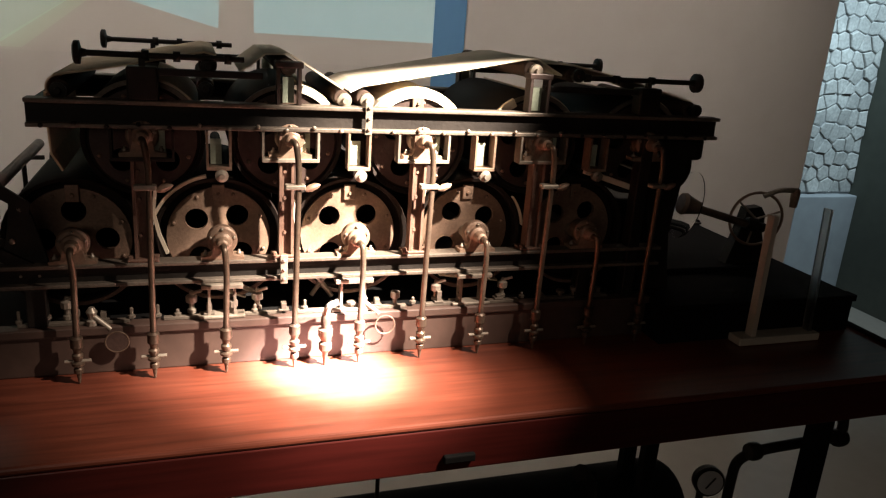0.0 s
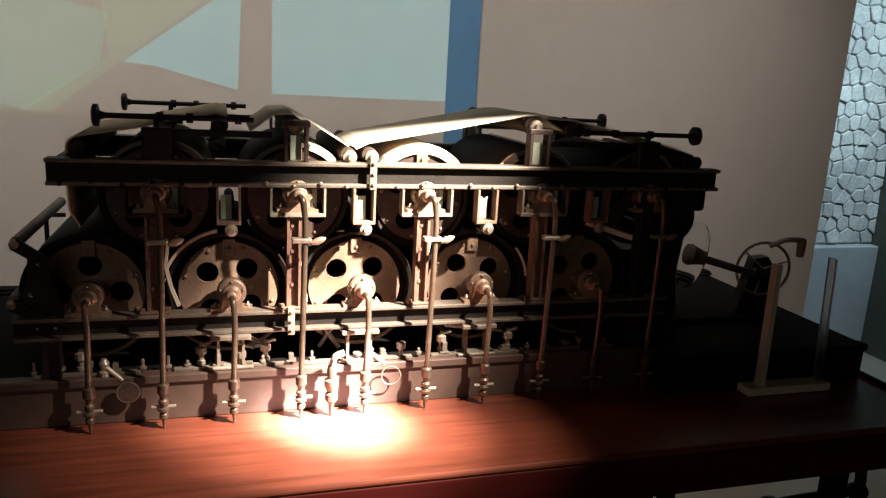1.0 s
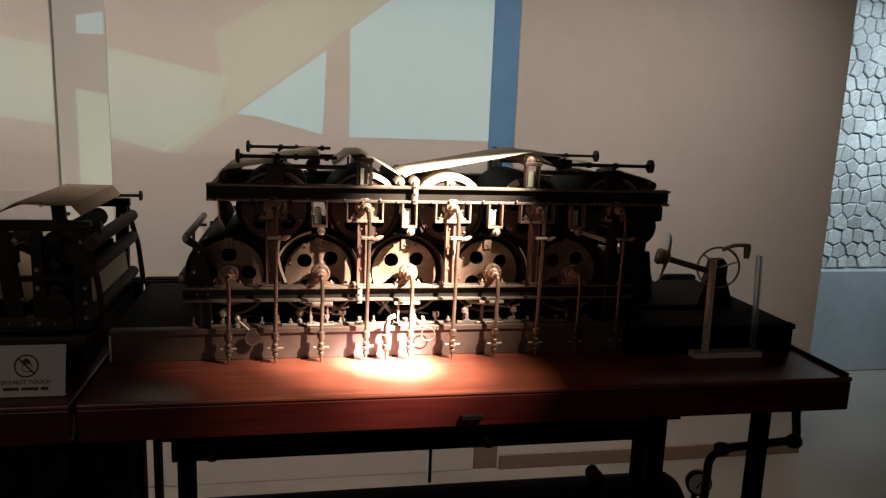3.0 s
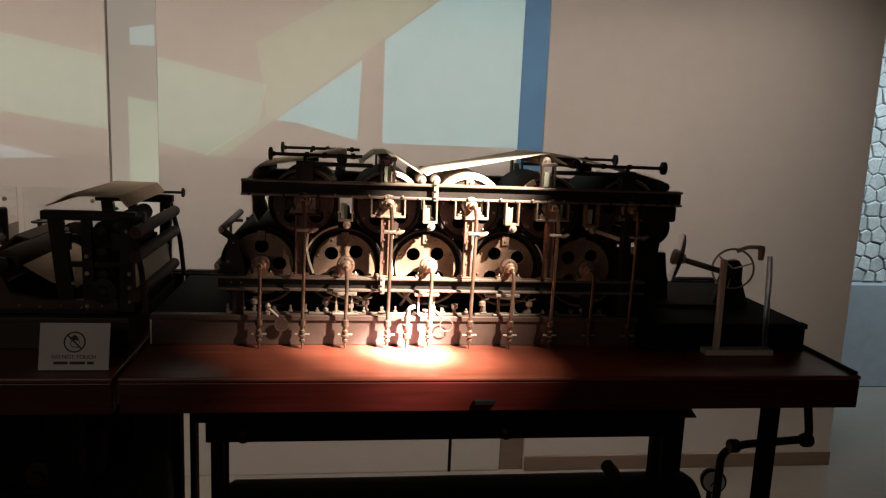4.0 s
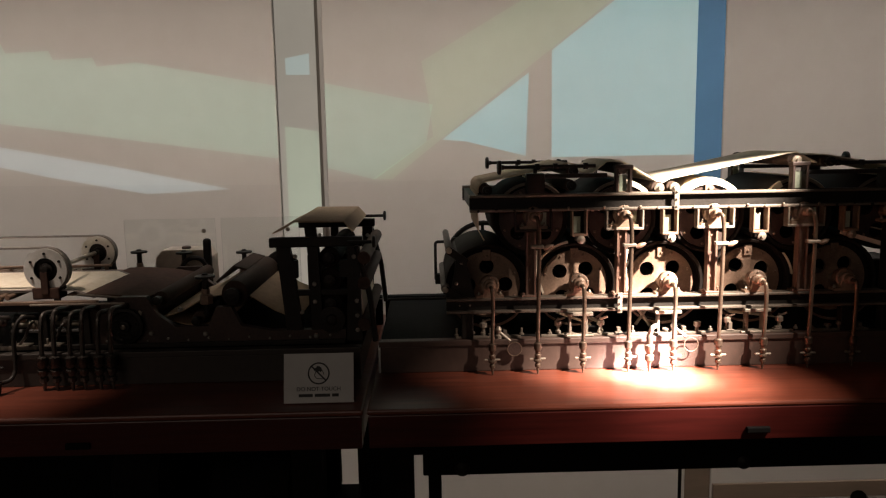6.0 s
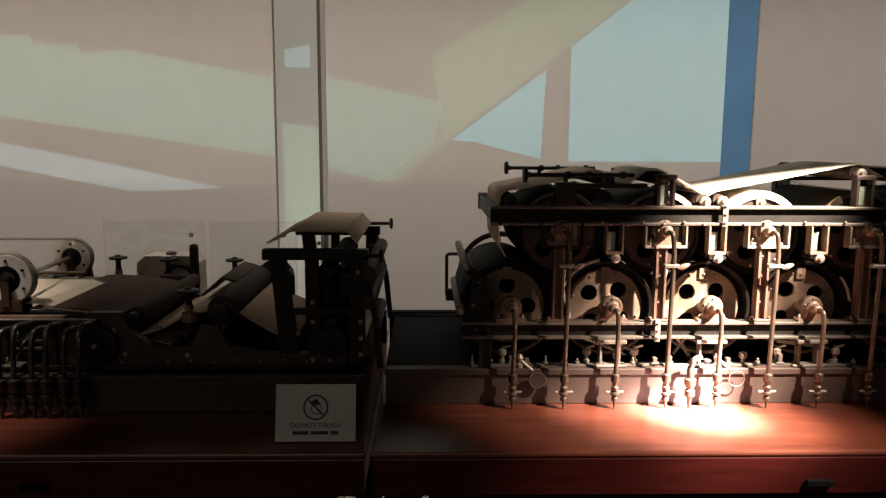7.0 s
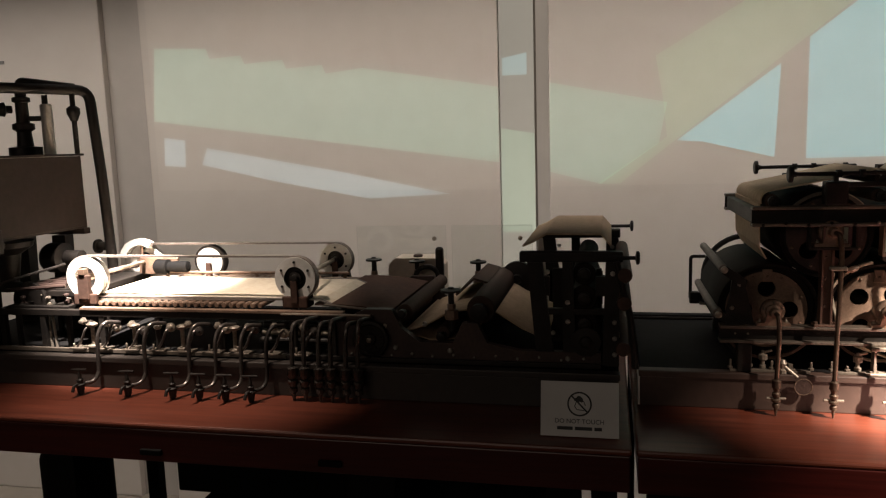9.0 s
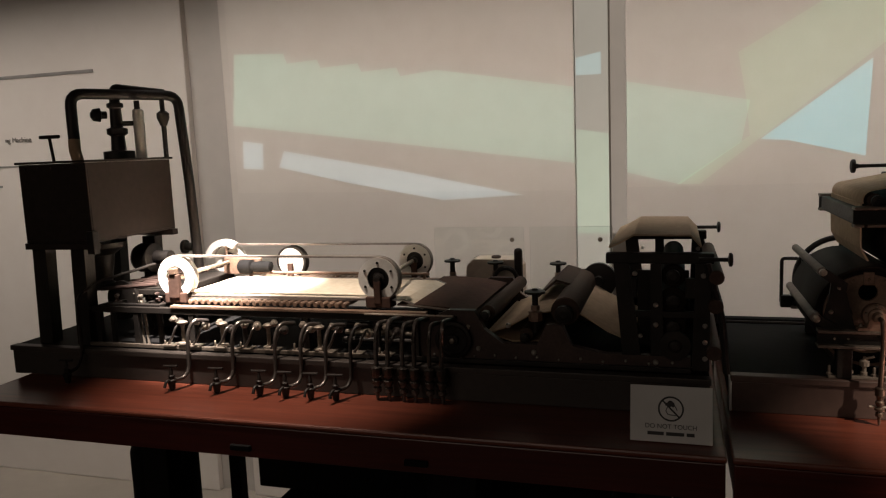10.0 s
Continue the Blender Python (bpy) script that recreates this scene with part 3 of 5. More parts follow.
# upper brackets, adjusting screws and knobs
for y in (1.755, 2.27):
    for x in (.232, .818):
        b = thing("roll_bracket", x, y, 1.347, "open iron bracket with a pale green plate on the upper beam", "bracket", "roll brackets")
        bm = B()
        box(bm, x - .026, x - .019, y - .016, y + .016, 1.348, 1.438)
        box(bm, x + .019, x + .026, y - .016, y + .016, 1.348, 1.438)
        box(bm, x - .03, x + .03, y - .018, y + .018, 1.425, 1.438, .002)
        part("bracket", bm, M_DARKPLATE, b)
        part("window_plate", box(B(), x - .012, x + .012, y + .002, y + .007, 1.35, 1.405), M_GREEN, b, "pale green painted plate")
    for x in (-.06, 1.12):
        b = thing("screw_bracket", x, y, 1.347, "dark iron bracket holding an adjusting screw", "bracket", "screw brackets")
        part("bracket", box(B(), x - .03, x + .03, y - .02, y + .02, 1.348, 1.415, .004), M_IRON, b)
    b = thing("tie_bar", .07, y, 1.40, "dark iron tie bar above the upper beam", "bar", "tie bars")
    part("bar", box(B(), -.04, .178, y - .01, y + .01, 1.398, 1.412, .002), M_IRON, b)
    b = thing("tie_bar", .97, y, 1.40, "dark iron tie bar above the upper beam", "bar", "tie bars")
    part("bar", box(B(), .834, 1.09, y - .01, y + .01, 1.396, 1.410, .002), M_IRON, b)
    k = thing("adjusting_screw", -.05, y, 1.436, "black adjusting screw rod with a round knob", "screw", "adjusting screws")
    part("rod", rod(B(), (-.165, y, 1.436), (.14, y, 1.436), .006), M_IRON, k)
    part("knob", lathe(B(), (-.185, y, 1.436), (1, 0, 0), [(0, .018), (.003, .023), (.012, .023), (.015, .009), (.024, .007)], 16), M_IRON, k)
    for x in (-.06, .0, .10):
        part("collar", lathe(B(), (x, y, 1.436), (1, 0, 0), [(0, .011), (.014, .011)], 10), M_IRON, k)
    part("support", box(B(), -.066, -.054, y - .006, y + .006, 1.415, 1.431), M_IRON, k)
    k = thing("adjusting_screw", 1.1, y, 1.432, "black adjusting screw rod with a round knob", "screw", "adjusting screws")
    part("rod", rod(B(), (.93, y, 1.432), (1.25, y, 1.432), .006), M_IRON, k)
    part("knob", lathe(B(), (1.268, y, 1.432), (-1, 0, 0), [(0, .018), (.003, .024), (.014, .024), (.018, .009), (.026, .007)], 16), M_IRON, k)
    for x in (.94, 1.02, 1.12):
        part("collar", lathe(B(), (x, y, 1.432), (1, 0, 0), [(0, .010), (.014, .010)], 10), M_IRON, k)
    part("support", box(B(), 1.114, 1.126, y - .006, y + .006, 1.415, 1.427), M_IRON, k)


# small fittings along the plinth's front edge
rng = random.Random(11)
rail = thing("steam_rail", .4, 1.75, .862, "thin worn steel rail with bolted clips along the plinth", "rail")
for x0, x1 in ((-.33, -.11), (-.04, .06), (.12, .22), (.25, .34), (.41, .52), (.57, .66), (.72, .82), (.88, 1.08)):
    part("rail_piece", box(B(), x0, x1, 1.738 + rng.uniform(0, .01), 1.756, .8625, .870, .001), M_FLANGE, rail)
for i in range(26):
    x = -.33 + i * .055 + rng.uniform(-.012, .012)
    h = rng.uniform(.010, .030)
    kind = rng.randrange(3)
    if kind == 0:
        bm = lathe(B(), (x, 1.752, .8705), (0, 0, 1), [(0, .008), (.006, .008), (.008, .004), (h, .004), (h + .002, .002)], 6)
    elif kind == 1:
        bm = box(B(), x - .006, x + .006, 1.744, 1.760, .8705, .8705 + h, .001)
        box(bm, x - .012, x + .012, 1.742, 1.762, .8705, .875, .001)
    else:
        bm = lathe(B(), (x, 1.752, .8705), (0, 0, 1), [(0, .006), (h * .5, .006), (h * .6, .012), (h * 1.1, .012), (h * 1.2, .005)], 10)
    part("clip", bm, M_FLANGE, rail)
for x in (-.235, .02, .165, .60, .78, 1.02):
    c = thing("pipe_cock", x, 1.76, .862, "small worn steel cock standing on the plinth edge", "valve", "pipe cocks")
    part("body", lathe(B(), (x, 1.765, .8705), (0, 0, 1), [(0, .010), (.008, .010), (.010, .006), (.022, .006), (.026, .013), (.040, .013), (.044, .006), (.052, .004)], 10), M_STEEL, c)
    part("lever", rod(B(), (x - .004, 1.765, .915), (x + .022, 1.755, .926), .004, 8), M_STEEL, c)
for x0, z0, x1, z1 in ((.30, .945, .345, .880), (.335, .945, .295, .885), (.10, .93, .175, .895)):
    s = thing("stay_rod", x0, 1.80, .862, "thin worn steel stay under the lower beam", "rod", "stay rods")
    part("rod", rod(B(), (x0, 1.80, z0), (x1, 1.80, z1), .006, 8), M_STEEL, s)
# ---------------------------------------------------------------- left end of the dryer: small press rolls
g = thing("felt_press", -.33, 2.0, .862, "dark iron arms with two thin felt rolls and a hand wheel", "roller stand")
part("arm", tube(B(), [(-.340, 2.27, 1.124), (-.390, 2.27, 1.124), (-.390, 2.27, .965), (-.33, 2.27, .965)], .006, 8, .012), M_IRON, g, "square black rod bracket")
part("arm_block", box(B(), -.393, -.36, 2.255, 2.285, .953, .995, .004), M_IRON, g)
for y in (1.765, 2.265):
    part("plate", prism(B(), [(-.350, .953), (-.262, .953), (-.262, 1.0), (-.285, 1.10), (-.300, 1.140), (-.325, 1.140), (-.332, 1.08), (-.345, 1.02)], y - .006, y + .006), M_IRON, g)
    part("stay", box(B(), -.31, -.285, y - .008, y + .008, .863, .949), M_IRON, g)
    for x, z in ((-.305, 1.12), (-.315, .975), (-.28, .975), (-.325, 1.05)):
        part("bolt", lathe(B(), (x, y - .006, z), (0, -1, 0), [(0, .007), (.005, .006), (.008, .002)], 8), M_STEEL, g)
for x, z, r in ((-.348, 1.163, .0125), (-.362, 1.030, .0145)):
    roll = part("roll", rod(B(), (x, 1.772, z), (x, 2.262, z), r, 16), M_STRAP, g, "grey-brown covered roll")
    part("journal", lathe(B(), (x, 1.772, z), (0, -1, 0), [(0, .006), (.010, .006), (.012, .010), (.022, .010), (.024, .004)], 12), M_STEEL, roll)
    part("roll_arm", prism(B(), [(x - .008, z - .01), (x + .006, z + .012), (-.285, z - .03), (-.29, z - .055)], 1.751, 1.7585), M_IRON, g)
part("cover_plate", web(B(), [(-.318, 1.128), (-.285, 1.146), (-.225, 1.150)], 1.86, 2.20, .005), M_IRON, g)
part("brace", rod(B(), (-.345, 1.80, .953), (-.275, 1.80, .866), .005, 8), M_IRON, g)
wheel = part("hand_wheel", hoop(B(), (-.190, 2.335, 1.042), (0, 1, 0), .148, .010, 40), M_IRON, g)
for k in range(5):
    a = radians(20 + 72 * k)
    part("spoke", rod(B(), (-.190, 2.335, 1.042), (-.190 + .146 * math.cos(a), 2.335, 1.042 + .146 * math.sin(a)), .007, 8), M_IRON, wheel)
part("wheel_shaft", rod(B(), (-.190, 2.24, 1.042), (-.190, 2.35, 1.042), .014), M_IRON, g)

# right end: reel brackets behind the end post
g = thing("reel_stand", 1.28, 2.0, .862, "dark iron stand with a reel at the dryer's end", "machine stand")
for y in (1.80, 2.22):
    part("upright", prism(B(), [(1.19, .863), (1.30, .863), (1.27, 1.0), (1.30, 1.26), (1.24, 1.289), (1.18, 1.24), (1.21, 1.0)], y - .012, y + .012), M_IRON, g)
part("reel", lathe(B(), (1.265, 1.815, 1.20), (0, 1, 0), [(0, .03), (.004, .07), (.39, .07), (.394, .03)], 28), M_SHELL, g)
part("crosshead", box(B(), 1.20, 1.345, 1.79, 2.23, 1.225, 1.285, .01), M_IRON, g)
part("gear_box", box(B(), 1.24, 1.36, 2.02, 2.2, .863, 1.06, .012), M_IRON, g)

# crank wheel behind the acrylic stand
g = thing("hand_crank", 1.66, 1.95, .862, "hand crank with a ring wheel, brass shaft and clear disc", "hand crank")
HUB = Vector((1.660, 1.90, 1.026))
part("ring", hoop(B(), HUB, (.25, 1, 0), .082, .0045), M_CAST, g)
for k in range(3):
    a = radians(40 + 120 * k)
    q = Vector((.25, 1, 0)).to_track_quat("Z", "Y")
    part("spoke", rod(B(), HUB, HUB + q @ Vector((.080 * math.cos(a), .080 * math.sin(a), 0)), .0035, 8), M_STEEL, g)
part("shaft", rod(B(), (1.43, 1.95, 1.062), (1.665, 1.895, 1.000), .012), M_PIPE, g)
part("hub", lathe(B(), (1.63, 1.903, 1.014), (.95, -.22, -.24), [(0, .018), (.03, .022), (.034, .014), (.06, .014)], 14), M_IRON, g)
part("crank_arm", tube(B(), [(1.660, 1.885, 1.100), (1.70, 1.87, 1.124), (1.745, 1.86, 1.124)], .008, 8, .02), M_STEEL, g)
part("crank_handle", lathe(B(), (1.752, 1.86, 1.072), (0, 0, 1), [(0, .011), (.04, .014), (.055, .012), (.058, .006)], 12), M_CAST, g)
part("disc", lathe(B(), (1.430, 1.950, 1.062), (.95, -.22, -.22), [(0, .030), (.002, .090), (.004, .102), (.007, .102), (.008, .094), (.0075, .030)], 40), M_THINDISC, g, "clear acrylic disc")
part("disc_hub", lathe(B(), (1.42, 1.954, 1.065), (.95, -.22, -.22), [(0, .03), (.012, .034), (.05, .02)], 16), M_CAST, g)
part("bracket", prism(B(), [(1.60, .863), (1.76, .863), (1.74, .92), (1.72, .97), (1.72, 1.03), (1.70, 1.055), (1.65, 1.05), (1.635, .98)], 1.93, 1.965), M_IRON, g)
part("bracket", prism(B(), [(1.33, .863), (1.44, .863), (1.41, 1.07), (1.36, 1.07)], 2.0, 2.03), M_IRON, g)
part("slide_bed", box(B(), 1.24, 1.74, 1.90, 2.06, .863, .874, .003), M_BLACKWOOD, g)

a = thing("acrylic_stand", 1.56, 1.62, .75, "clear acrylic display stand with two thin upright plates", "display stand")
part("base", box(B(), 1.425, 1.695, 1.605, 1.656, .752, .774, .003), M_EDGE, a, "milky clear base bar")
part("upright", prism(B(), [(1.466, .7745), (1.482, .7745), (1.478, 1.115), (1.463, 1.115)], 1.615, 1.64), M_EDGE, a, "milky edge of an acrylic plate")
part("upright", prism(B(), [(1.667, .7745), (1.676, .7745), (1.658, 1.128), (1.649, 1.128)], 1.62, 1.645), M_FROST, a)

# ---------------------------------------------------------------- wet-end model
w = thing("wire_bed", -2.2, 2.05, .862, "dark iron bed frame of the papermaking wire", "machine frame")
part("deckle_rail", rod(B(), (-2.47, 2.205, 1.066), (-1.66, 2.205, 1.066), .006, 10), M_CAST, w)
for x in (-2.45, -2.05, -1.68):
    part("deckle_stand", box(B(), x - .006, x + .006, 2.20, 2.21, 1.0, 1.061, .001), M_CAST, w)
for y in (1.745, 2.36):
    part("rail", box(B(), -2.86, -1.52, y - .012, y + .012, .990, 1.012, .002), M_IRON, w)
    part("rail", box(B(), -2.50, -1.52, y - .016, y + .010, 1.013, 1.022, .001), M_CAST, w)
    for x in (-2.83, -2.66, -2.42, -2.20, -1.96, -1.70, -1.56):
        part("post", box(B(), x - .011, x + .011, y - .01, y + .01, .863, .989, .002), M_IRON, w)
for x in (-2.85, -2.68):
    part("cross_rail", box(B(), x - .01, x + .01, 1.758, 2.347, .991, 1.009, .002), M_IRON, w)
# rail is pale where the wire lamp reaches, dark beyond: light in the colour
part("lower_rail", box(B(), -2.86, -1.72, 1.715, 1.728, .864, .878, .002), M_FLANGE, w)
part("lower_rail", box(B(), -1.718, -.70, 1.715, 1.728, .864, .878, .002), M_IRON, w)
for i in range(24):
    x = -2.43 + i * .0265
    part("table_roll", rod(B(), (x, 1.752, 1.034), (x, 2.35, 1.034), .0085, 10), M_CAST, w)
p = thing("wire_mesh", -2.1, 2.05, 1.05, "pale woven wire cloth lying over the table rolls", "wire cloth")
WIRE = [(-2.52, 1.030), (-2.50, 1.048), (-2.2, 1.049), (-1.9, 1.049), (-1.62, 1.047), (-1.55, 1.02)]
part("cloth", web(B(), WIRE, 1.803, 2.165, .003), M_FELT, p)
# darker strips take in the shaded gap between cloth and rolls
for y0, y1 in ((1.788, 1.8025), (2.1655, 2.18)):
    part("edge_strip", web(B(), WIRE, y0, y1, .004), M_STRAP, p, "darker edge strip of the cloth")


def pulley(x, y, z, r, kind="spoked"):
    t = thing("deckle_pulley", x, y, 1.022, {"spoked": "white enamelled deckle pulley with a dark hub on a small block", "ring": "thick white deckle pulley ring, cut open at one side", "drum": "closed white-faced deckle pulley with a dark rim"}[kind], "pulley", "deckle pulleys")
    prof = [(y + .018, r * .55), (y + .018, r), (y + .010, r), (y + .004, r * .93), (y - .004, r * .93), (y - .010, r), (y - .018, r), (y - .018, r * .55)]
    bm = B()
    if kind == "ring":
        arcs = [radians(-62 + 300 * i / 34) for i in range(35)]
        rings(bm, [[(x + q * math.cos(a), yy, z + q * math.sin(a)) for yy, q in prof] for a in arcs])
        part("rim", bm, M_WHITE, t)
        part("hub", rod(B(), (x, y + .03, z), (x, y - .03, z), .012, 12), M_CAST, t)
        part("shoe", box(B(), x - .022, x + .022, y - .036, y - .014, z - .075, z + .012, .003), M_APRON, t)
        part("cap", box(B(), x - .012, x + .012, y - .040, y - .012, z + .013, z + .035, .003), M_CAST, t)
        return t
    rings(bm, [[(x + q * math.cos(a), yy, z + q * math.sin(a)) for a in (2 * math.pi * i / 32 for i in range(32))] for yy, q in prof], cap=False)
    part("rim", bm, M_WHITE if kind == "spoked" else M_IRON, t)
    if kind == "drum":
        part("face", lathe(B(), (x, y + .014, z), (0, -1, 0), [(0, r * .9), (.028, r * .9), (.032, r * .86), (.033, r * .1)], 28), M_WHITE, t, "white face disc")
        return t
    part("hub", lathe(B(), (x, y + .016, z), (0, -1, 0), [(0, r * .58), (.020, r * .58), (.022, r * .34), (.03, r * .3), (.032, r * .2), (.048, r * .18), (.05, r * .1)], 20), M_IRON, t)
    for k in range(6):
        an = radians(30 + 60 * k)
        part("bolt", lathe(B(), (x + r * .76 * math.cos(an), y - .018, z + r * .76 * math.sin(an)), (0, -1, 0), [(0, .005), (.004, .004), (.005, .002)], 6), M_IRON, t)
    return t


FRONT = ((-2.505, 1.80, 1.118, .076), (-1.702, 1.80, 1.122, .072))
BACK = ((-2.600, 2.30, 1.100, .070), (-2.300, 2.30, 1.098, .068), (-1.745, 2.30, 1.106, .066))
for x, y, z, r in FRONT + BACK:
    t = pulley(x, y, z, r, "ring" if x == -2.505 else "drum" if x == -2.300 else "spoked")
    part("block", box(B(), x - .045, x + .045, y - .03, y + .03, 1.023 if y < 2 else 1.0, 1.062 if y < 2 else 1.02, .004), M_APRON, t)
    part("stand", box(B(), x - .012, x + .012, y - .034, y - .022, 1.04, z - .005, .002), M_APRON, t)
for (a, b), name in (((FRONT[0], FRONT[1]), "front"), ((BACK[0], BACK[2]), "back")):
    t = thing("deckle_strap", (a[0] + b[0]) / 2, a[1], a[2], "endless rubber deckle strap round two pulleys", "strap", "deckle straps")
    bm = B()
    pts = [(b[0] + (b[3] + .004) * math.cos(an), b[2] + (b[3] + .004) * math.sin(an)) for an in (radians(-90 + 180 * i / 14) for i in range(15))]
    pts += [(a[0] + (a[3] + .004) * math.cos(an), a[2] + (a[3] + .004) * math.sin(an)) for an in (radians(90 + 180 * i / 14) for i in range(15))]
    pts.append(pts[0])
    part("strap", web(bm, pts, a[1] - .012, a[1] + .012, .006), M_STRAP, t)
for x, z in ((-2.55, 1.11), (-1.72, 1.115)):
    t = thing("deckle_axle", x, 2.05, z, "thin steel cross axle between deckle pulleys", "axle", "deckle axles")
    part("axle", rod(B(), (x + .03, 1.83, z + .005), (x - .03, 2.27, z - .008), .008), M_STEEL, t)
t = thing("deckle_post", -1.75, 2.45, .862, "dark iron post behind the wire", "post", "dark posts")
part("post", prism(B(), [(-1.775, .863), (-1.70, .863), (-1.735, 1.03), (-1.74, 1.125), (-1.765, 1.125)], 2.40, 2.425), M_IRON, t)

# breast box at the wire's head: slats and fittings
t = thing("breast_box", -2.74, 2.1, .862, "small cast breast box with slats and a spout", "machine box")
part("body", box(B(), -2.80, -2.66, 2.02, 2.3, .863, .98, .008), M_IRON, t)
part("trough", box(B(), -2.80, -2.58, 1.86, 2.30, 1.03, 1.055, .004), M_IRON, t)
for i in range(9):
    y = 1.80 + i * .055
    part("slat", rod(B(), (-2.86 + .01 * (i % 3), y, 1.065), (-2.62, y + .02, 1.082), .008, 8), M_DARKPLATE, t)
part("side_board", box(B(), -2.60, -2.42, 2.235, 2.255, 1.05, 1.12, .003), M_CAST, t)
part("motor", lathe(B(), (-2.50, 2.2, 1.09), (1, 0, 0), [(0, .02), (.01, .03), (.06, .03), (.065, .02), (.1, .024), (.15, .022), (.155, .01)], 16), M_BLACKWOOD, t)

t = thing("angle_stand", -2.68, 1.80, .862, "dark angle-iron stand at the head of the wire", "stand")
for y in (1.76, 1.98):
    part("angle_rail", box(B(), -2.80, -2.56, y - .012, y + .012, 1.005, 1.020, .002), M_IRON, t)
    part("angle_rail", box(B(), -2.80, -2.56, y - .012, y - .008, .985, 1.004, .001), M_IRON, t)
for x in (-2.785, -2.575):
    part("cross_rail", box(B(), x - .010, x + .010, 1.773, 1.967, 1.006, 1.019, .002), M_IRON, t)
    for y in (1.765, 1.975):
        part("post", box(B(), x - .008, x + .008, y - .008, y + .008, .863, 1.004, .002), M_IRON, t)
for x in (-2.645, -2.625):
    part("tie_rod", rod(B(), (x, 1.755, .863), (x - .01, 1.755, 1.004), .0045, 8), M_STEEL, t)
t = thing("pulley_guard", -2.62, 2.26, 1.02, "white curved guard over the rear deckle pulley", "guard")
part("guard", prism(B(), arc(-2.605, 1.098, .100, 165, 55) + arc(-2.605, 1.098, .072, 55, 165), 2.255, 2.278), M_WHITE, t)
part("arm", rod(B(), (-2.60, 2.266, 1.02), (-2.60, 2.266, 1.172), .005, 8), M_CAST, t)

# suction pipes with cocks on the tabletop
def gooseneck(x, mat, foot):
    t = thing("suction_pipe", foot, 1.52, .75, "bent dark steel suction pipe with a small hand cock", "pipe", "suction pipes")
    part("pipe", tube(B(), [(x + .04, 1.742, .970), (x + .012, 1.69, .982), (x, 1.668, .94), (x, 1.660, .81), (x - .006, 1.64, .786), (foot, 1.60, .786)], .0068, 10, .025), mat, t)
    cock = part("cock", lathe(B(), (foot, 1.60, .752), (0, 0, 1), [(0, .006), (.006, .010), (.026, .0135), (.030, .0155), (.036, .0155), (.040, .010), (.052, .011), (.056, .0065), (.070, .0065), (.074, .0045), (.086, .0045)], 12), M_IRON, t)
    part("handle", rod(B(), (foot - .026, 1.597, .838), (foot + .026, 1.603, .838), .0045, 8), M_IRON, cock)
    part("spout", tube(B(), [(foot, 1.598, .790), (foot - .004, 1.574, .790), (foot - .005, 1.566, .770)], .0052, 8, .01), M_IRON, cock)
    return t


for i, x in enumerate((-2.412, -2.232, -2.066, -1.969, -1.877, -1.787)):
    gooseneck(x + .022, M_DULLPIPE if i < 5 else M_IRON, x - .008)
t = thing("water_pipe", -2.87, 1.60, .75, "thin bent feed pipe with a hand cock beside the tank legs", "pipe")
part("pipe", tube(B(), [(-2.868, 1.60, .79), (-2.855, 1.645, .80), (-2.852, 1.665, .86), (-2.852, 1.665, 1.06), (-2.82, 1.74, 1.105), (-2.72, 1.95, 1.14)], .0058, 8, .03), M_IRON, t)
part("cock", lathe(B(), (-2.87, 1.60, .752), (0, 0, 1), [(0, .006), (.006, .010), (.026, .0135), (.030, .0155), (.036, .0155), (.040, .010), (.052, .011), (.056, .0065), (.070, .0065), (.074, .0045), (.086, .0045)], 12), M_IRON, t)
part("handle", rod(B(), (-2.896, 1.597, .838), (-2.844, 1.603, .838), .0045, 8), M_IRON, t)
for x in (-2.45, -2.285, -2.10, -1.905):
    t = thing("suction_box_foot", x, 1.74, .862, "worn steel foot of a suction box", "bracket", "suction box feet")
    part("stem", lathe(B(), (x, 1.725, .885), (0, 0, 1), [(0, .020), (.005, .020), (.008, .007), (.068, .007), (.072, .018), (.080, .020), (.085, .012)], 12), M_STEEL, t)
for i, x in enumerate((-1.665, -1.625, -1.575, -1.535, -1.485, -1.445)):
    t = thing("drain_pipe", x, 1.68, .75, "dark upright drain pipe with stacked fittings", "pipe", "drain pipes")
    z = .99 + .012 * (i % 2)
    part("pipe", tube(B(), [(x + .02, 1.74, z), (x + .004, 1.655, z + .012), (x, 1.645, z - .04), (x, 1.64, .86)], .0075, 8, .03), M_DULLPIPE, t)
    part("valve", lathe(B(), (x, 1.64, .752), (0, 0, 1), [(0, .005), (.022, .007), (.028, .014), (.04, .014), (.044, .009), (.056, .017), (.066, .017), (.07, .01), (.082, .018), (.108, .018), (.112, .009)], 10), M_DULLPIPE, t)
t = thing("suction_headers", -1.6, 1.9, .862, "row of dark horizontal suction pipes under the bed", "pipes")
for i in range(4):
    part("header", rod(B(), (-1.85, 1.80 + .02 * i, .905 + .022 * i), (-1.42, 1.80 + .02 * i, .905 + .022 * i), .010, 10), M_STEEL if i % 2 else M_IRON, t)
part("quadrant_lever", prism(B(), [(-1.44, .863), (-1.41, .863), (-1.395, .93), (-1.375, .98), (-1.385, .985), (-1.41, .94)], 1.742, 1.75), M_STEEL, t)

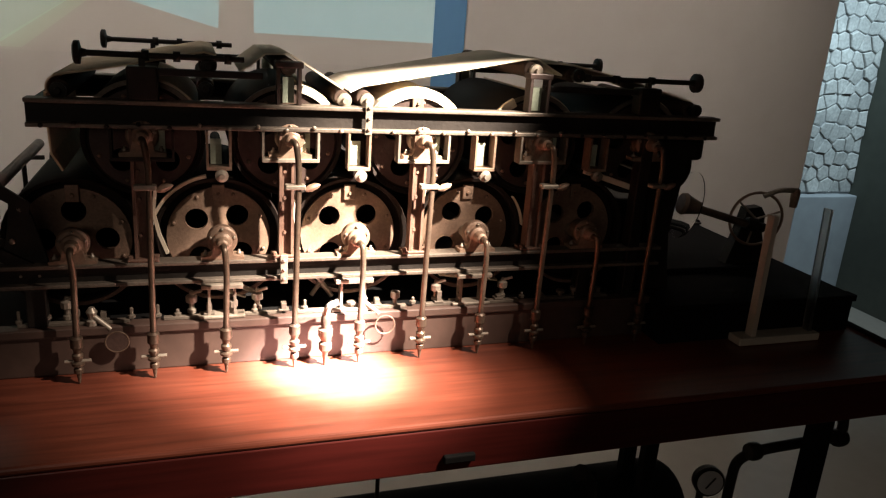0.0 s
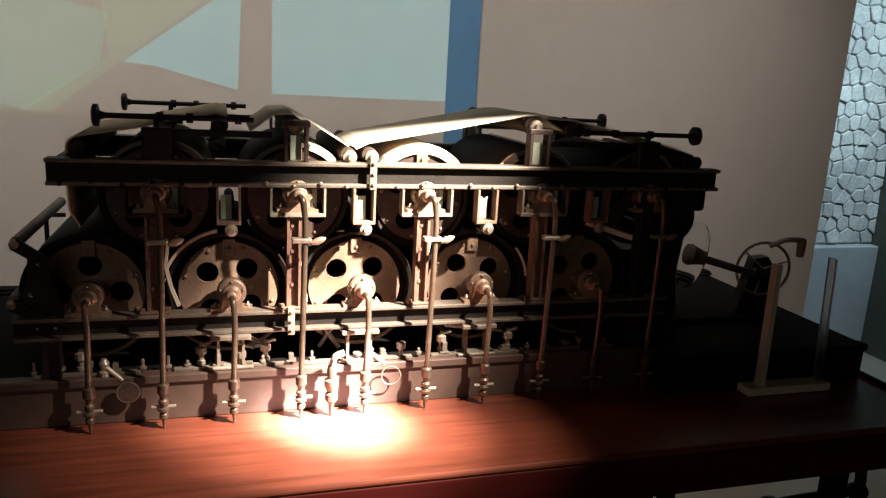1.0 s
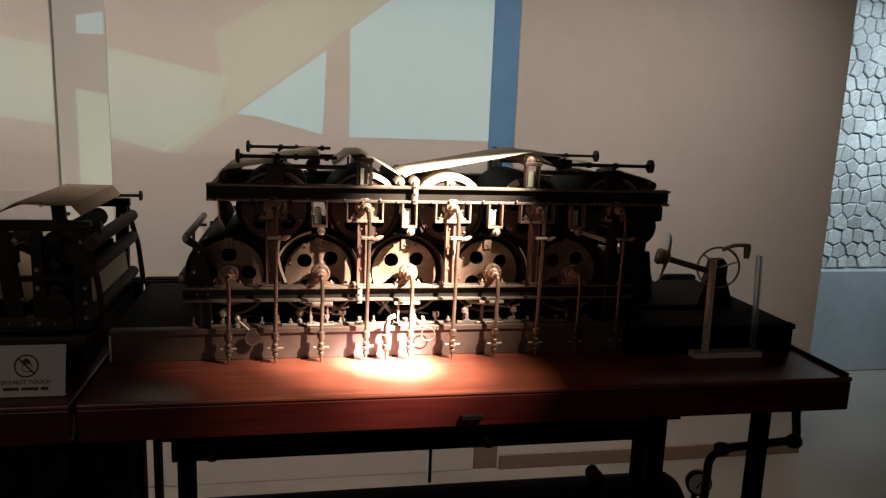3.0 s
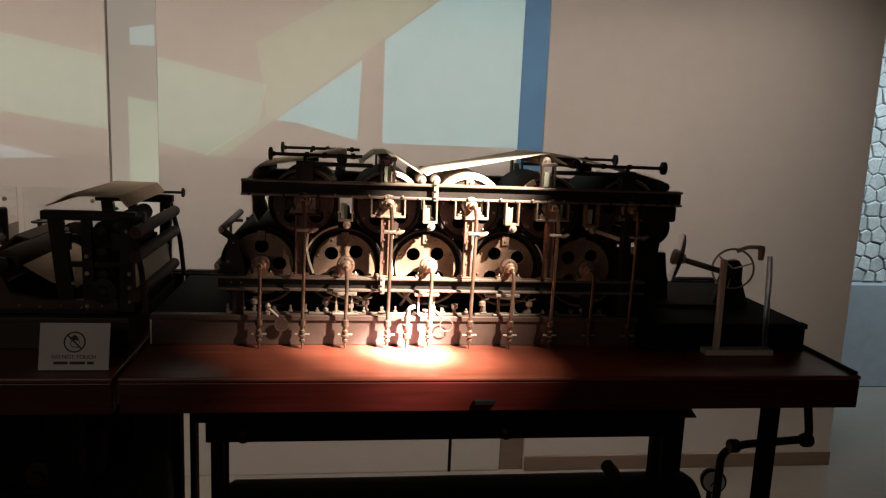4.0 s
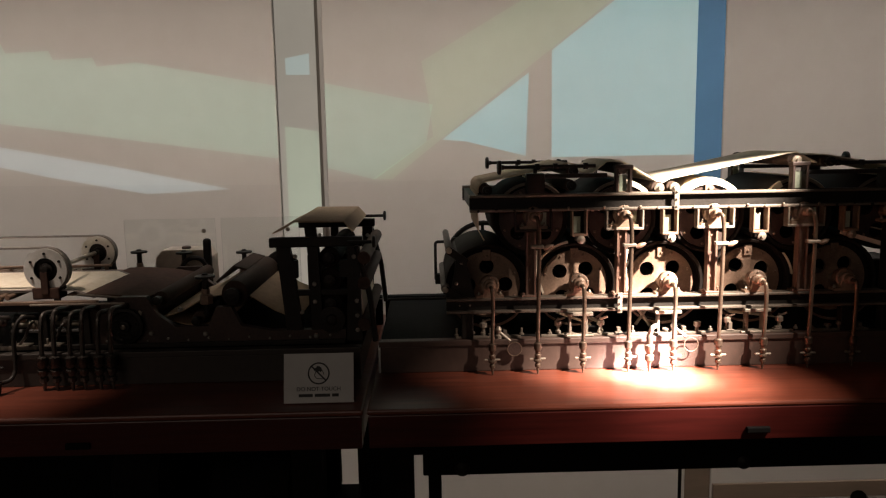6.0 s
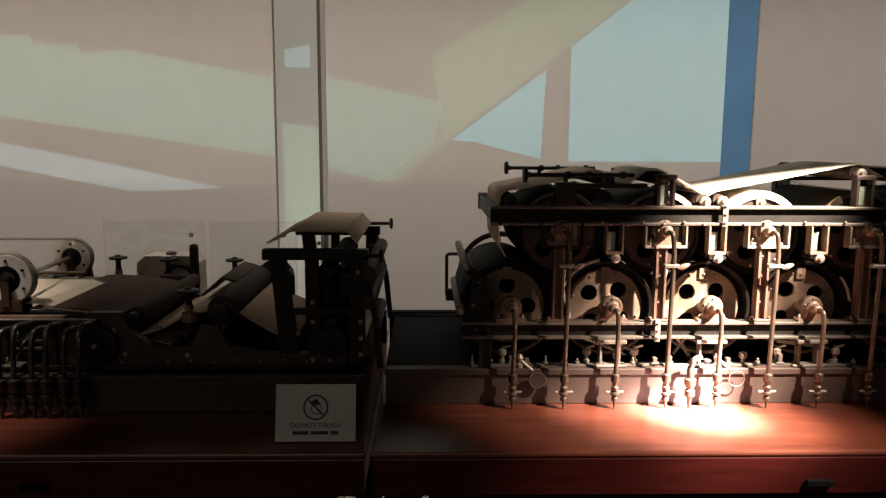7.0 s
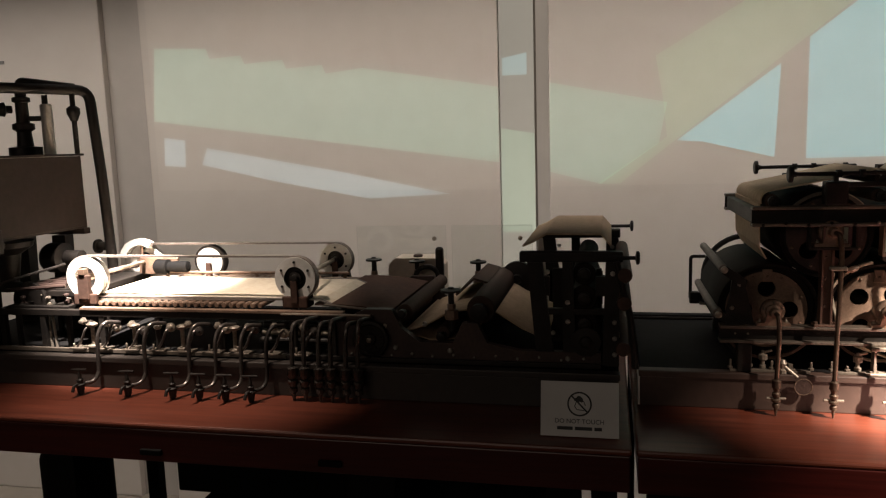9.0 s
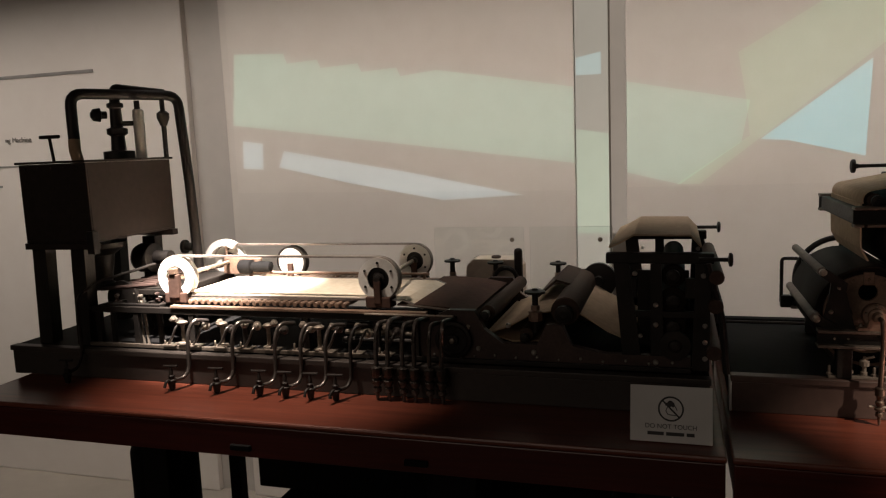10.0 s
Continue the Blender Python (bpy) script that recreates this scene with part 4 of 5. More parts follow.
rng = random.Random(23)
for i in range(9):
    x = -2.50 + .105 * i
    t = thing("suction_fitting", x, 1.72, .878, "small worn steel pipe fitting under the wire bed", "pipe fitting", "suction fittings")
    part("base_plate", box(B(), x - .030, x + .026, 1.698, 1.740, .8785, .884, .001), M_FLANGE, t)
    part("nut", lathe(B(), (x + rng.uniform(-.012, .012), 1.738, .968 + rng.uniform(-.008, .006)), (0, -1, 0), [(0, .013), (.010, .013), (.012, .008), (.022, .008), (.024, .004)], 6), M_STEEL, t)
    part("flange", lathe(B(), (x + .034, 1.742, .955 + rng.uniform(-.02, .01)), (0, -1, 0), [(0, .017), (.006, .017), (.008, .010), (.020, .009), (.022, .004)], 12), M_STEEL if i % 2 else M_DULLPIPE, t)
    part("branch", tube(B(), [(x + .034, 1.735, .955), (x + .030, 1.712, .950), (x + .016, 1.708, .91), (x - .008, 1.712, .884)], .0045, 8, .02), M_DULLPIPE, t)
    part("stud", rod(B(), (x - .020, 1.712, .884), (x - .020, 1.712, .884 + rng.uniform(.012, .03)), .0035, 6), M_STEEL, t)
for i in range(7):
    x, y = -2.79 + .036 * i, 1.80 + .05 * (i % 3)
    t = thing("stand_fitting", x, y, 1.02, "small worn fitting clamped on the stand's rails", "clamp", "stand fittings")
    part("body", lathe(B(), (x, y, 1.010), (0, 0, 1), [(0, .010), (.012, .010), (.014, .006), (.024, .006), (.027, .010), (.034, .010), (.037, .004)], 8), M_STEEL if i % 2 else M_DARKPLATE, t)
    part("lever", rod(B(), (x, y, 1.036), (x + .022 - .006 * i, y - .018, 1.044), .003, 6), M_FLANGE, t)
ledge = thing("header_ledge", -1.62, 1.72, .862, "dark iron ledge carrying the tops of the drain pipes", "bracket")
part("ledge", box(B(), -1.74, -1.42, 1.735, 1.744, .996, 1.012, .002), M_DARKPLATE, ledge)
part("lip", rod(B(), (-1.735, 1.728, 1.013), (-1.425, 1.728, 1.013), .004, 8), M_STEEL, ledge)

# couch and press section
t = thing("press_bed", -1.2, 2.05, .862, "dark iron side frames of the press section", "machine frame")
for y in (1.76, 2.36):
    part("side_frame", prism(B(), [(-1.55, .863), (-.70, .863), (-.70, .905), (-.95, .905), (-1.05, .925), (-1.08, .99), (-1.13, .99), (-1.16, .925), (-1.27, .925), (-1.33, .97), (-1.36, 1.03), (-1.45, 1.03), (-1.52, .995), (-1.55, .995)], y - .014, y + .014), M_DARKPLATE, t)
    for x, z in ((-1.35, .905), (-1.17, .90), (-.80, .885), (-1.25, .985)):
        part("bolt", lathe(B(), (x, y - .014, z), (0, -1, 0), [(0, .009), (.006, .008), (.009, .004)], 8), M_BOLT, t)
for k in range(12):
    part("bolt", lathe(B(), (-1.50 + .068 * k, 1.746, .880 + .006 * (k % 2)), (0, -1, 0), [(0, .005), (.004, .0045), (.006, .002)], 6), M_BOLT, t)
part("edge_rod", rod(B(), (-1.60, 1.778, 1.036), (-1.37, 1.778, 1.014), .0045, 8), M_FLANGE, t)
part("apron_board", web(B(), [(-1.64, 1.030), (-1.56, 1.030), (-1.47, 1.024), (-1.38, 1.008)], 1.79, 2.33, .006), M_APRON, t)
for x, z, r in ((-1.41, .960, .050), (-1.325, 1.016, .024), (-1.075, 1.026, .045), (-1.20, .945, .022)):
    g = thing("press_roll", x, 2.05, z, "dark covered press roll lying across the frame", "roller", "press rolls")
    part("roll", rod(B(), (x, 1.782, z), (x, 2.338, z), r, 24), M_RUBBER, g)
    part("journal", lathe(B(), (x, 1.782, z), (0, -1, 0), [(0, r * .35), (.02, r * .35), (.022, r * .6), (.045, r * .6), (.048, r * .25)], 14), M_IRON, g)
g = thing("press_felt", -1.1, 2.05, .95, "tan press felt hanging in slack folds between rolls", "felt")
part("web", web(B(), [(-1.32, .945), (-1.26, .965), (-1.19, 1.005), (-1.12, 1.018), (-1.08, 1.012)], 1.81, 2.32, .004), M_TAN, g)
part("web", web(B(), [(-1.075, 1.03), (-1.02, 1.005), (-.95, .96), (-.87, .925)], 1.81, 2.32, .004), M_TAN, g)
part("web", web(B(), [(-1.34, .94), (-1.25, .915), (-1.16, .92), (-1.1, .94)], 1.81, 2.32, .004), M_TAN, g)
part("web", web(B(), [(-1.20, 1.020), (-1.135, 1.078), (-1.09, 1.064)], 2.02, 2.34, .008), M_RUBBER, g)
for x, y, z in ((-1.61, 2.36, 1.088), (-1.44, 2.40, 1.075), (-1.182, 2.37, 1.078), (-1.165, 1.76, 1.085)):
    g = thing("hand_wheel_screw", x, y, .93, "dark screw spindle topped by a flat hand wheel", "hand wheel", "hand wheel screws")
    part("wheel", lathe(B(), (x, y, z), (0, 0, 1), [(0, .012), (.003, .033), (.010, .033), (.013, .012), (.018, .008)], 18), M_IRON, g)
    part("spindle", rod(B(), (x, y, .96), (x, y, z), .010), M_IRON, g)
    part("nut", lathe(B(), (x, y, 1.0), (0, 0, 1), [(0, .022), (.03, .022), (.034, .014), (.05, .014)], 6), M_CAST, g)
g = thing("press_post", -1.355, 2.45, .862, "dark rounded iron post behind the press rolls", "post", "dark posts")
part("post", box(B(), -1.372, -1.338, 2.43, 2.46, .863, 1.135, .012), M_IRON, g)
g = thing("drive_cover", -1.46, 2.5, .75, "pale drive cover box with a chamfered top", "machine box")
part("cover", prism(B(), [(-1.58, .76), (-1.35, .76), (-1.35, 1.055), (-1.375, 1.085), (-1.55, 1.085), (-1.58, 1.055)], 2.46, 2.58), M_COVER, g)
part("knob", lathe(B(), (-1.46, 2.5, 1.086), (0, 0, 1), [(0, .02), (.008, .02), (.012, .012)], 12), M_PLINTH, g)
g = thing("drive_flywheel", -1.40, 2.40, .862, "dark spoked drive wheel behind the press", "wheel")
part("rim", hoop(B(), (-1.40, 2.40, 1.01), (.5, -.8, .2), .05, .010), M_IRON, g)
part("spoke", rod(B(), (-1.445, 2.40, 1.01), (-1.355, 2.40, 1.01), .006, 8), M_IRON, g)
part("bracket", box(B(), -1.41, -1.39, 2.39, 2.41, .863, 1.0), M_IRON, g)

g = thing("drive_pulley", -1.43, 1.72, .862, "dark flat drive pulley with a bright hub nut", "pulley")
part("rim", lathe(B(), (-1.43, 1.744, .935), (0, -1, 0), [(0, .05), (.003, .060), (.018, .060), (.020, .050), (.012, .044), (.012, .02), (.024, .018), (.026, .01)], 28), M_IRON, g)
part("nut", lathe(B(), (-1.43, 1.718, .935), (0, -1, 0), [(0, .009), (.006, .009), (.008, .005)], 6), M_STEEL, g)
for k in range(5):
    an = radians(72 * k + 10)
    part("spoke_bolt", lathe(B(), (-1.43 + .034 * math.cos(an), 1.732, .935 + .034 * math.sin(an)), (0, -1, 0), [(0, .005), (.004, .004)], 6), M_IRON, g)
g = thing("press_gear", -1.00, 2.36, .862, "dark solid gear wheel behind the press roll", "gear")
part("gear", lathe(B(), (-1.02, 2.34, 1.03), (0, -1, 0), [(0, .05), (.004, .066), (.03, .066), (.034, .05), (.036, .02), (.05, .016)], 28), M_IRON, g)
part("gear_post", box(B(), -1.035, -1.005, 2.342, 2.366, .863, 1.02, .003), M_IRON, g)

# transparent panes behind the press
for x0, x1 in ((-1.76, -1.36), (-1.335, -.99)):
    g = thing("acrylic_screen", (x0 + x1) / 2, 2.6, .75, "thin clear acrylic protective pane with drilled fixings", "pane", "acrylic panes")
    part("pane", box(B(), x0, x1, 2.598, 2.604, .752, 1.205, .002), M_ACRYLIC, g)
    part("fixing", lathe(B(), (x1 - .05, 2.597, 1.15), (0, -1, 0), [(0, .010), (.004, .010), (.006, .005)], 12), M_STEEL, g)

# size-press house at the table's end
h = thing("calender_stand", -.79, 2.05, .862, "dark iron calender stand with stacked rolls and a felt cover", "machine stand")
for y in (1.765, 2.34):
    for x0, x1, lean in ((-.925, -.880, .03), (-.815, -.785, 0), (-.685, -.645, -.012)):
        part("column", prism(B(), [(x0 + lean, .863), (x1 + lean + .01, .863), (x1, 1.215), (x0, 1.215)], y - .014, y + .014), M_IRON, h)
    part("head_beam", box(B(), -.945, -.635, y - .018, y + .018, 1.185, 1.217, .004), M_IRON, h)
    part("middle_beam", box(B(), -.89, -.68, y - .010, y + .010, 1.02, 1.04, .003), M_IRON, h)
    for x, z in ((-.80, 1.06), (-.665, 1.15), (-.66, 1.0), (-.66, .95), (-.845, .965), (-.80, 1.0), (-.86, 1.155), (-.66, .90)):
        part("bolt", lathe(B(), (x, y - .014, z), (0, -1, 0), [(0, .008), (.005, .007), (.008, .003)], 8), M_BOLT, h)
for x, z, r in ((-.75, 1.145, .035), (-.75, 1.07, .040), (-.75, .99, .038)):
    part("calender_roll", rod(B(), (x, 1.78, z), (x, 2.325, z), r, 22), M_SHELL, h)
    part("boss", lathe(B(), (x, 1.778, z), (0, -1, 0), [(0, .02), (.02, .02), (.024, .01)], 12), M_IRON, h)
part("inner_panel", box(B(), -.865, -.70, 2.02, 2.036, .864, 1.12, .004), M_IRON, h)
part("inner_panel", box(B(), -.90, -.70, 2.326, 2.332, .93, 1.06, .002), M_IRON, h)
for x in (-.87, -.70):
    part("slide_block", box(B(), x - .016, x + .016, 1.752, 1.778, 1.08, 1.14, .003), M_IRON, h)
part("side_gear", lathe(B(), (-.745, 1.752, .94), (0, -1, 0), [(0, .03), (.004, .045), (.014, .045), (.016, .02), (.024, .016), (.028, .008)], 24), M_IRON, h)
for x, z in ((-.63, 1.150), (-.632, 1.065), (-.635, .925)):
    part("guide_roll", rod(B(), (x, 1.72, z), (x, 2.34, z), .022, 14), M_RUBBER, h)
part("stock_sheet", web(B(), [(-.665, 1.05), (-.655, 1.0), (-.648, .94)], 1.79, 2.3, .004), M_FELT, h)
part("felt_cover", web(B(), [(-.938, 1.226), (-.905, 1.240), (-.865, 1.264), (-.70, 1.262), (-.672, 1.228)], 1.79, 2.345, .005), M_TAN, h, "tan felt sheet over the stand")
for y, z in ((1.71, 1.205), (2.335, 1.228)):
    part("screw", rod(B(), (-.68, y, z), (-.60, y, z), .006), M_IRON, h)
    part("knob", lathe(B(), (-.588, y, z), (-1, 0, 0), [(0, .015), (.003, .020), (.010, .020), (.013, .008)], 14), M_IRON, h)
for y in (1.73, 2.36):
    part("brace", tube(B(), [(-.655, y, 1.19), (-.615, y, 1.03), (-.60, y, .866)], .010, 8, .02), M_IRON, h)

# stock tank
k = thing("stock_tank", -2.93, 1.94, .862, "brown-black sheet metal stock tank on tall legs", "tank")
TX, TY = (-3.09, -2.785), (1.70, 2.18)
for y in (TY[0], TY[1] - .008):
    part("side_panel", box(B(), TX[0], TX[1], y, y + .008, 1.265, 1.55, .001), M_TANK, k)
for x in (TX[0], TX[1] - .008):
    part("end_panel", box(B(), x, x + .008, TY[0] + .0085, TY[1] - .0085, 1.265, 1.55, .001), M_TANK, k)
part("bottom", box(B(), TX[0], TX[1], TY[0], TY[1], 1.257, 1.2645, .001), M_TANK, k)
for i in range(5):
    part("rivet", lathe(B(), (TX[0] + .03 + .06 * i, TY[0], 1.535), (0, -1, 0), [(0, .005), (.002, .004), (.004, .001)], 8), M_IRON, k)
part("lid", box(B(), TX[0] - .01, TX[1] + .01, TY[0] - .01, TY[1] + .01, 1.551, 1.560, .002), M_TANK, k)
part("base_rim", box(B(), TX[0] - .006, TX[1] + .008, TY[0] - .006, TY[0] + .03, 1.232, 1.256, .002), M_TANK, k)
part("base_rim", box(B(), TX[0] - .006, TX[1] + .008, TY[1] - .03, TY[1] + .006, 1.232, 1.256, .002), M_TANK, k)
part("corner_angle", box(B(), TX[1] - .02, TX[1] + .011, TY[0] - .010, TY[0] + .02, 1.215, 1.30, .002), M_IRON, k)
for x in (-3.06, -2.88):
    for y in (1.72, 2.12):
        part("leg", prism(B(), [(x - .042, .863), (x + .020, .863), (x + .032, 1.23), (x - .03, 1.23)], y, y + .05), M_IRON, k)
part("outlet", lathe(B(), (-2.96, 1.93, 1.23), (0, 0, -1), [(0, .10), (.02, .095), (.05, .05), (.16, .035), (.165, .045), (.19, .045)], 20), M_IRON, k)
part("pump_body", lathe(B(), (-2.88, 2.05, 1.15), (1, 0, 0), [(0, .05), (.02, .06), (.08, .06), (.09, .03), (.16, .03)], 20), M_IRON, k)
part("fly_wheel", lathe(B(), (-2.80, 1.86, 1.02), (0, -1, 0), [(0, .02), (.006, .07), (.02, .07), (.026, .02)], 24), M_IRON, k)
part("main_pipe", tube(B(), [(-2.97, 1.86, 1.63), (-2.97, 1.86, 1.815), (-2.76, 2.235, 1.815), (-2.735, 2.235, 1.45), (-2.715, 2.235, .90)], .021, 14, .05), M_IRON, k)
part("hose", tube(B(), [(-2.97, 1.86, 1.64), (-2.968, 1.855, 1.60), (-2.94, 1.84, 1.55)], .022, 12, .02), M_HOSE, k, "tan rubber hose end")
bm = lathe(B(), (-2.90, 2.02, 1.56), (0, 0, 1), [(0, .06), (.03, .06), (.034, .03), (.09, .026), (.1, .04), (.12, .04), (.125, .024), (.2, .022), (.205, .032), (.22, .032), (.225, .02), (.26, .02)], 16)
part("pump_column", bm, M_IRON, k)
part("top_branch", tube(B(), [(-2.90, 2.02, 1.81), (-2.90, 2.02, 1.842), (-2.80, 2.2, 1.825)], .017, 10, .02), M_IRON, k)
part("valve_knob", lathe(B(), (-2.92, 1.99, 1.735), (-.6, -.8, 0), [(0, .015), (.02, .015), (.025, .028), (.05, .024), (.06, .01)], 14), M_IRON, k)
part("side_pipe", rod(B(), (-2.89, 2.02, 1.70), (-2.82, 2.06, 1.70), .010), M_IRON, k)
part("sight_tube", lathe(B(), (-2.825, 2.06, 1.56), (0, 0, 1), [(0, .022), (.19, .022), (.195, .018)], 16), M_TUBE, k, "frosted grey sight tube")
part("tube_tab", box(B(), -2.84, -2.815, 2.058, 2.062, 1.755, 1.79), M_IRON, k)
part("return_pipe", rod(B(), (-2.79, 2.17, 1.56), (-2.79, 2.17, 1.81), .010), M_IRON, k)
part("return_valve", lathe(B(), (-2.79, 2.17, 1.69), (0, 0, 1), [(0, .014), (.012, .018), (.03, .026), (.05, .026), (.06, .014)], 14), M_IRON, k)
part("pipe_flange", lathe(B(), (-2.79, 2.235, 1.17), (1, 0, 0), [(0, .03), (.012, .03), (.014, .018), (.05, .018)], 16), M_IRON, k)
part("stirrer_rod", rod(B(), (-3.02, 1.80, 1.56), (-3.03, 1.80, 1.648), .006), M_IRON, k)
part("stirrer_handle", rod(B(), (-3.075, 1.80, 1.652), (-2.985, 1.80, 1.652), .007), M_IRON, k)

for x0, x1 in ((-3.15, -.618), (-.606, 1.86)):
    back = thing("back_rail", (x0 + x1) / 2, 2.42, .75, "black painted raised rail along the back of the table", "rail", "back rails")
    part("rail", box(B(), x0, x1, 2.408, 2.45, .752, .876, .004), M_BLACKWOOD, back)
    part("bead", box(B(), x0, x1, 2.4005, 2.407, .862, .869, .001), M_DARKPLINTH, back)

# thin white piece added for the plinth's pale worn end corner
corner_strip = thing("pale_corner_strip", -.588, 1.76, .75, "narrow white strip along the plinth's worn end corner", "paper")
part("corner_strip", box(B(), -.592, -.5855, 1.7345, 1.79, .752, .845, .001), M_PAPER, corner_strip)

# notice card
cdo = thing("notice_card", -.755, 1.45, .75, "white notice card with a crossed-out hand sign, leaning on the table", "sign")
CM = U @ Matrix.Translation((-.755, 1.452, .753)) @ Matrix.Rotation(radians(-15), 4, "X")


def on_card(name, bm, mat):
    bm.transform(U.inverted() @ CM)
    return part(name, bm, mat, cdo)


on_card("card", box(B(), -.105, .105, 0, .004, 0, .148), M_PAPER)
on_card("foot", box(B(), -.105, .105, .004, .06, 0, .004), M_PAPER)
on_card("ring", hoop(B(), (0, -.0005, .088), (0, 1, 0), .031, .0022, 36, 6), M_INK)
on_card("slash", prism(B(), [(-.023, .108), (-.020, .111), (.023, .068), (.020, .065)], -.002, 0), M_INK)
on_card("fingers", prism(B(), [(-.014, .096), (-.015, .102), (-.008, .105), (-.004, .110), (.002, .109), (.008, .104), (.011, .096), (.006, .092), (.001, .095), (-.004, .090), (-.008, .096)], -.0012, 0), M_INK)
for x0, z0, x1, z1 in ((-.008, .095, -.013, .082), (-.013, .082, -.007, .073), (-.007, .073, .013, .071), (.011, .096, .016, .084)):
    on_card("palm_line", rod(B(), (x0, -.0003, z0), (x1, -.0003, z1), .0011), M_INK)
tx = bpy.data.curves.new("words", "FONT")
tx.body, tx.size, tx.align_x, tx.extrude = "DO NOT TOUCH", .0125, "CENTER", .0003
words = new("words", tx)
words.parent = cdo
words.matrix_basis = Matrix.Translation(-cdo.location) @ CM @ Matrix.Translation((0, -.0012, .036)) @ Matrix.Rotation(radians(90), 4, "X") @ Matrix.Scale(1.35, 4)
tx.materials.append(M_INK)
for k_, (x0, x1) in enumerate(((-.060, -.018), (-.012, .034), (.040, .060))):
    on_card("text_bar", box(B(), x0, x1, -.0012, 0, .018, .027), M_INK)

# lettering on the left wall panel, too small to read
for x0, x1, z0, z1 in ((-6.4, -4.40, 2.135, 2.155), (-6.4, -5.32, 1.70, 1.745), (-6.4, -5.0, 1.535, 1.545), (-6.4, -5.27, 1.395, 1.41)):
    solid("wall_lettering", box(B(), x0, x1, WY - .004, WY, z0, z1), M_TEXT, "grey line of small lettering on the beige wall", "lettering", group="wall lettering")

head = bpy.data.curves.new("heading", "FONT")
head.body, head.size, head.align_x, head.extrude = "ng Machine", .05 * S, "RIGHT", .001
heading = tagged(new("wall_heading", head), "grey heading lettered on the beige wall", "lettering")
heading.matrix_world = Matrix.Translation(at(-4.97, WY - .003, 1.705)) @ Matrix.Rotation(radians(90), 4, "X")
head.materials.append(M_TEXT)

# ---------------------------------------------------------------- under the tables
def trestle(x0, x1, y0, y1, ztop, label):
    t = thing("iron_trough", (x0 + x1) / 2, (y0 + y1) / 2, FLOOR, label, "trough")
    part("trough", box(B(), x0, x1, y0, y1, ztop - .125, ztop - .03, .006), M_BLACKWOOD, t)
    part("lip", prism(B(), [(x0 - .05, ztop - .03), (x1 + .05, ztop - .03), (x1 + .01, ztop + .025), (x0 - .01, ztop + .025)], y0 - .02, y1 + .02), M_BLACKWOOD, t)
    for x in (x0 + .02, x1 - .08):
        for y in (y0, y1 - .04):
            part("leg", box(B(), x, x + .05, y, y + .04, FLOOR, ztop - .126, .004), M_BLACKWOOD, t)
    for x in (x0 + .15, x0 + 1.23):
        part("end_cap", lathe(B(), (x, y0 - .0005, ztop - .092), (0, -1, 0), [(0, .026), (.010, .030), (.020, .028), (.028, .018), (.032, .006)], 18), M_IRON, t)
    part("drip_rod", rod(B(), (x0 + 1.0, y0 + .03, ztop - .28), (x0 + 1.0, y0 + .03, ztop - .126), .007), M_IRON, t)
    return t


trestle(-.455, 1.565, 2.0, 2.16, .38, "black painted trough on legs standing under the table")
cy = thing("floor_tank", .65, 2.15, FLOOR, "black cylindrical tank lying under the trough on cradles", "tank")
part("shell", lathe(B(), (-.42, 2.15, -.17), (1, 0, 0), [(0, .10), (.02, .15), (.05, .17), (2.10, .17), (2.13, .15), (2.15, .10)], 28), M_BLACKWOOD, cy)
for x in (-.1, 1.3):
    part("cradle", box(B(), x, x + .08, 2.02, 2.28, FLOOR, -.31, .006), M_BLACKWOOD, cy)
part("spout", tube(B(), [(1.30, 2.03, -.02), (1.29, 2.02, .06), (1.23, 1.99, .13)], .03, 10, .03), M_IRON, cy)
ga = thing("pressure_gauge", 1.68, 1.9, FLOOR, "round pressure gauge with a white dial on a thin pipe", "gauge")
part("case", lathe(B(), (1.676, 1.91, .10), (-.3, -1, .1), [(0, .045), (.004, .052), (.03, .054), (.036, .050), (.034, .044)], 28), M_IRON, ga)
part("dial", lathe(B(), (1.667, 1.876, .103), (-.3, -1, .1), [(0, .044), (.002, .044)], 28), M_PAPER, ga)
part("needle", rod(B(), (1.65, 1.872, .085), (1.68, 1.868, .125), .003, 6), M_INK, ga)
part("pipe", tube(B(), [(1.68, 1.93, FLOOR), (1.68, 1.93, .05)], .012, 8), M_IRON, ga)
wp = thing("water_line", 1.80, 1.7, FLOOR, "black iron water pipe with elbows beside the table leg", "pipe")
part("pipe", tube(B(), [(1.86, 1.64, .70), (1.905, 1.63, .405), (1.64, 1.66, .372), (1.585, 1.70, .32), (1.60, 1.74, FLOOR)], .016, 12, .04), M_IRON, wp)
for p_ in ((1.893, 1.63, .40), (1.615, 1.67, .362)):
    part("elbow", lathe(B(), (p_[0] - .02, p_[1], p_[2]), (1, 0, 0), [(0, .024), (.01, .028), (.03, .028), (.04, .024)], 14), M_IRON, wp)
# dark machinery below the wet end
pm = thing("vacuum_pump", -1.25, 2.0, FLOOR, "black pump and motor set standing under the table", "pump")
part("base", box(B(), -2.42, -.72, 1.8, 2.4, FLOOR, .05, .02), M_BLACKWOOD, pm)
part("motor", lathe(B(), (-1.25, 2.0, .22), (1, 0, 0), [(0, .08), (.02, .13), (.30, .13), (.32, .09), (.40, .09)], 24), M_BLACKWOOD, pm)
part("pump_case", lathe(B(), (-1.62, 2.05, .28), (1, 0, 0), [(0, .10), (.04, .17), (.20, .17), (.24, .10)], 24), M_BLACKWOOD, pm)
